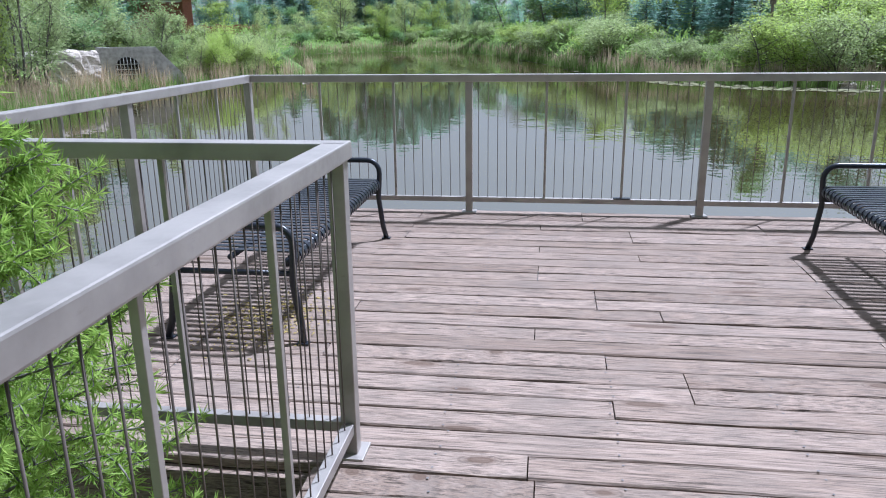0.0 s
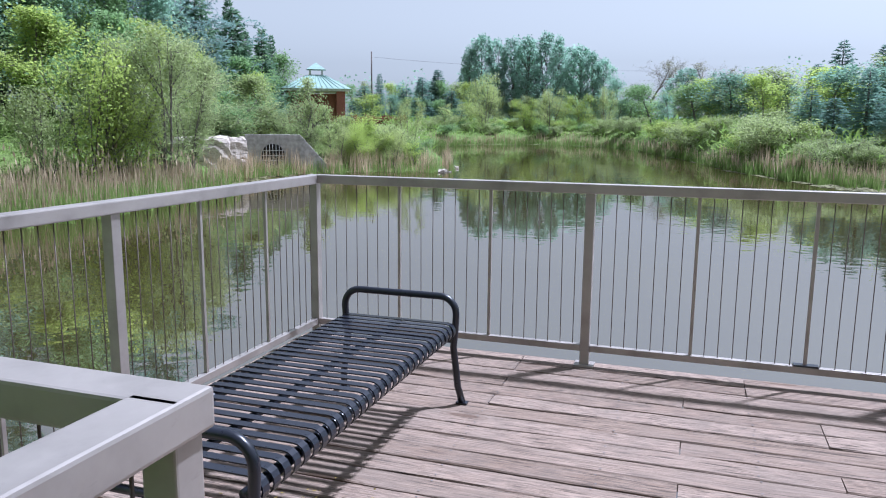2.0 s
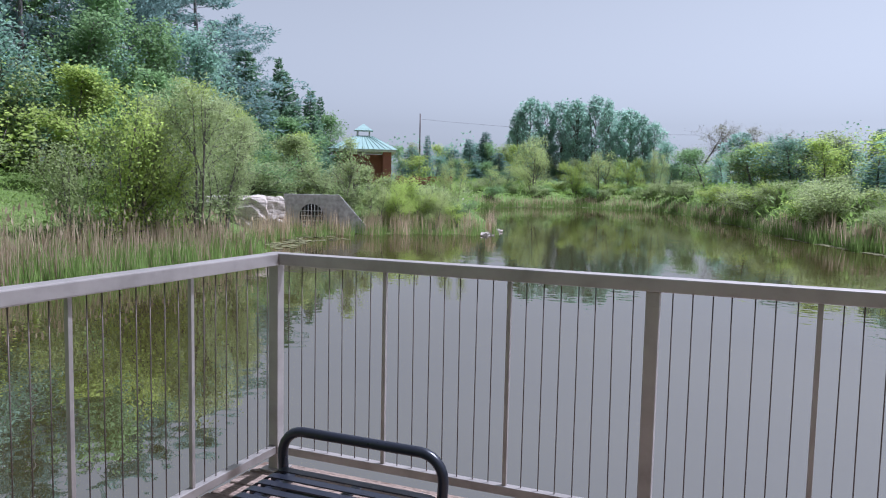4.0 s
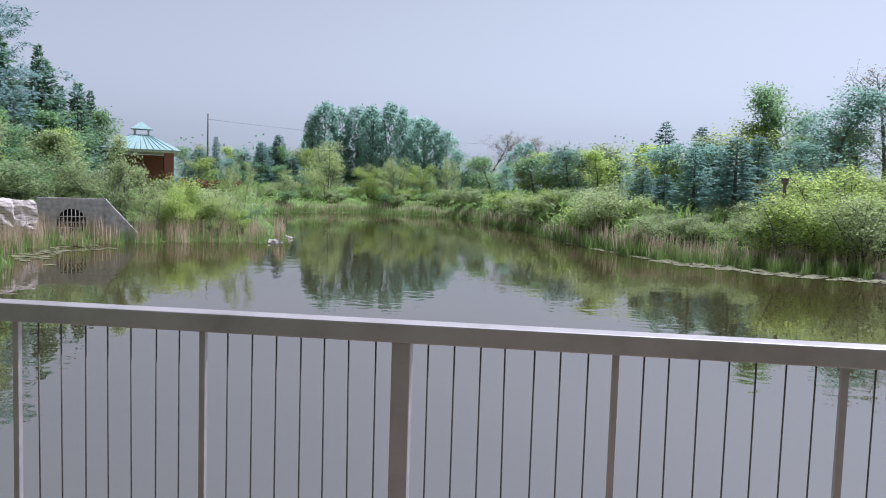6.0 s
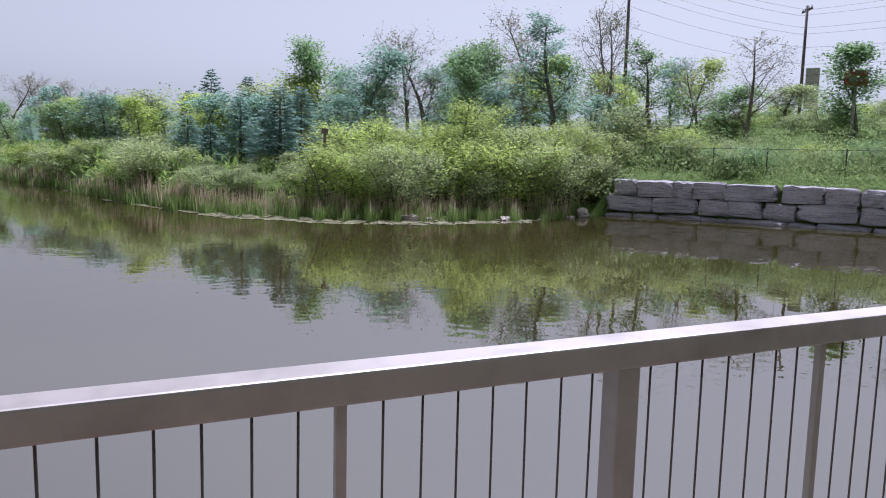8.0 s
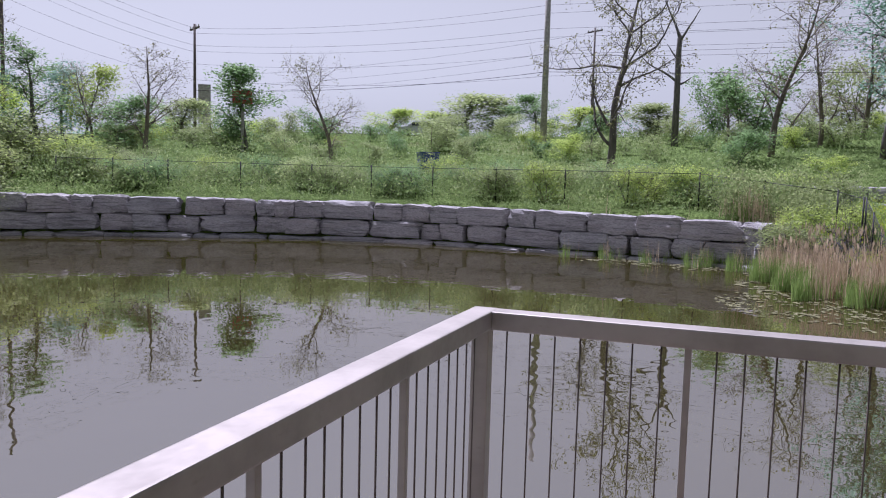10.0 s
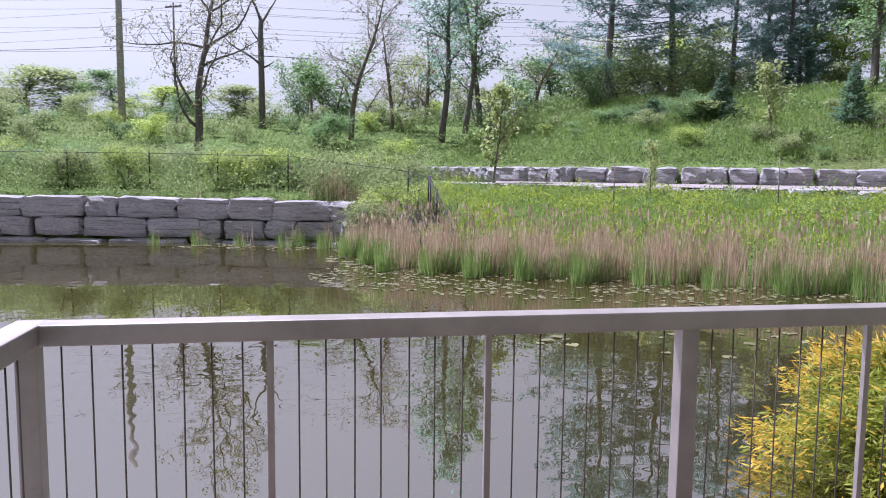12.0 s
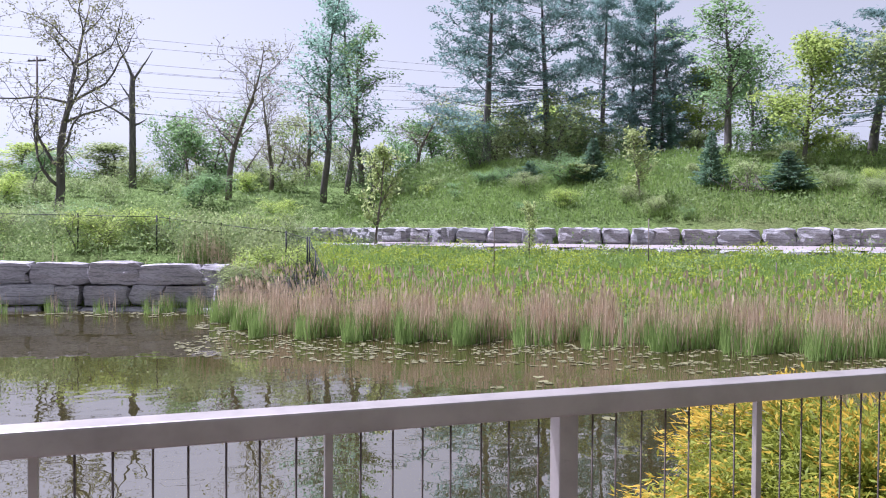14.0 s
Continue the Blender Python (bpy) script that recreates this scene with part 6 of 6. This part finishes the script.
def block_course(base, az0, az1, s, z0, z1, seed, length=1.3, fall=0.0):
    """One course of rough blocks along the shore's line."""
    rng = random.Random(seed)
    azs = np.linspace(az0, az1, 400)
    pts = place(azs, np.full(400, s))[:, :2]
    run = np.r_[0, np.cumsum(np.hypot(*np.diff(pts, axis=0).T))]
    at = 0.0
    while at < run[-1] - 0.5:
        L = length * rng.choice((0.55, 0.7, 0.85, 0.95, 1.05, 1.2, 1.4))
        a_, b_ = [np.array([np.interp(v, run, pts[:, k]) for k in (0, 1)]) for v in (at, min(run[-1], at + L))]
        c, d = (a_ + b_) / 2, b_ - a_
        b = part("stone_block", rng.choice(BLOCKS), STONE, base)
        b.location = (c[0] + rng.gauss(0, 0.04), c[1] + rng.gauss(0, 0.04), z0 - fall * at / run[-1] + rng.uniform(-0.02, 0.02))
        b.rotation_euler = (rng.gauss(0, 0.02), rng.gauss(0, 0.018), math.atan2(d[1], d[0]) + rng.gauss(0, 0.05) + (math.pi if rng.random() < 0.5 else 0))
        b.scale = (np.hypot(*d) * rng.uniform(0.97, 1.01), 1.0, (z1 - z0) * rng.uniform(0.93, 1.0))
        at += L


low_wall = tagged(new("wall_lower"), "two courses of rough grey limestone blocks along the water", "stone wall", kind="structure")
block_course(low_wall, 49.2, 116.1, 0.0, -0.95, -0.47, 1, 1.7)
block_course(low_wall, 49.2, 116.2, 0.2, -0.4, 0.19, 2, 1.35, 0.08)
block_course(low_wall, 49.8, 116.1, 0.3, 0.19, 0.82, 3, 1.3, 0.12)
up_wall = tagged(new("wall_upper"), "long course of grey limestone blocks along the footpath", "stone wall", kind="structure")
block_course(up_wall, 109.5, 160, 13.2, 1.16, 1.82, 4, 1.0)
block_course(up_wall, 112, 129, 11.3, 0.6, 1.16, 5, 1.2)
block_course(up_wall, 129, 160, 11.0, 0.62, 1.13, 6, 1.8)

# ---- deck ----
deck = tagged(new("floor"), "weathered grey-brown plank deck over the pond", "deck", kind="structure")
JOIST = plain_material("dark_damp_timber", (0.045, 0.035, 0.025), 0.9)
part("edge_board", boxed(-XP - 0.12, YF + 0.085, -0.22, XP + 0.12, YF + 0.125, -0.018), WOOD, deck)
for sx in (-1, 1):
    part("edge_board", boxed(sx * (XP + 0.1) - 0.02, YB - 0.1, -0.22, sx * (XP + 0.1) + 0.02, YF + 0.083, -0.042), WOOD, deck)
    part("edge_board", boxed(min(sx * (XP + 0.078), sx * (XW + 0.122)), YB - 0.12, -0.22, max(sx * (XP + 0.078), sx * (XW + 0.122)), YB - 0.08, -0.042), WOOD, deck)
    part("edge_board", boxed(sx * (XW + 0.1) - 0.02, -5.2, -0.22, sx * (XW + 0.1) + 0.02, YB - 0.08, -0.042), WOOD, deck)
for k in range(9):
    x = -2.6 + 0.65 * k
    part("joist", boxed(x - 0.02, YB - 0.07, -0.22, x + 0.02, YF + 0.08, -0.042), JOIST, deck)
for x, y in ((-2.5, 2.5), (0, 2.5), (2.5, 2.5), (-2.5, 5.6), (0, 5.6), (2.5, 5.6), (-0.8, -1.5), (0.8, -1.5)):
    part("pile", tubes("pile", [([(x, y, -2.2), (x, y, -0.221)], (0.11, 0.11))], 10), JOIST, deck)


def plank_mesh(seed, width):
    rng = np.random.default_rng(seed)
    bm = bmesh.new()
    n = 13
    ring = []
    for i in range(n):
        u = i / (n - 1) - 0.5
        sec = []
        for y, z in ((-0.5, -0.038), (-0.5, -0.005), (-0.465, 0.0), (0.465, 0.0), (0.5, -0.005), (0.5, -0.038)):
            sec.append(bm.verts.new((u, y * width + (0.0016 * rng.normal() if abs(y) == 0.5 else 0), z + (0.0012 * rng.normal() if z > -0.01 else 0))))
        ring.append(sec)
    for a_, b_ in zip(ring, ring[1:]):
        for k in range(6):
            bm.faces.new((a_[k], a_[(k + 1) % 6], b_[(k + 1) % 6], b_[k]))
    bm.faces.new(ring[0]), bm.faces.new(ring[-1])
    bmesh.ops.recalc_face_normals(bm, faces=bm.faces)
    me = to_mesh("plank", bm)
    me.materials.append(WOOD)
    return me


PLANKS = [plank_mesh(400 + i, 0.137) for i in range(8)]
nails = []


def lay(y, x0, x1, rng, joints):
    cuts = [x0] + sorted(joints) + [x1]
    for a_, b_ in zip(cuts, cuts[1:]):
        p = part("plank", rng.choice(PLANKS), WOOD, deck)
        p.location = ((a_ + b_) / 2, y, rng.uniform(-0.003, 0.002))
        p.rotation_euler = (rng.gauss(0, 0.006), 0, rng.gauss(0, 0.0006))
        p.scale = (b_ - a_ - 0.005, 1, 1)
    for k in range(9):
        x = -2.6 + 0.65 * k
        if x0 < x < x1:
            for dy in (-0.045, 0.045):
                nails.append((x + rng.gauss(0, 0.008), y + dy + rng.gauss(0, 0.006)))


rng_ = random.Random(9)
pitch_ = 0.1485
y = YF + 0.072 - 0.0745
row = 0
while y > YB - 0.1:
    pick = [rng_.choice((-1.95, -1.3)), rng_.choice((-0.325, 0.325, 0.0)), rng_.choice((1.3, 1.95))]
    joints = [j for j in pick if rng_.random() < 0.62]
    lay(y, -XP - 0.115, XP + 0.115, rng_, joints)
    y -= pitch_
    row += 1
while y > -5.2:
    lay(y, -XW - 0.115, XW + 0.115, rng_, [rng_.choice((-0.3, 0.3))] if rng_.random() < 0.3 else [])
    y -= pitch_
nv, nf = [], []
for x, y in nails:
    i = len(nv)
    nv += [(x + 0.005 * math.cos(q), y + 0.005 * math.sin(q), 0.0028) for q in np.linspace(0, 6.28, 7)[:-1]]
    nf.append(tuple(range(i, i + 6)))
me = bpy.data.meshes.new("nails")
me.from_pydata(nv, [], nf)
tagged(part("nails", me, BARK_DARK, deck, "dark rusty nail heads"), kind="stuff")
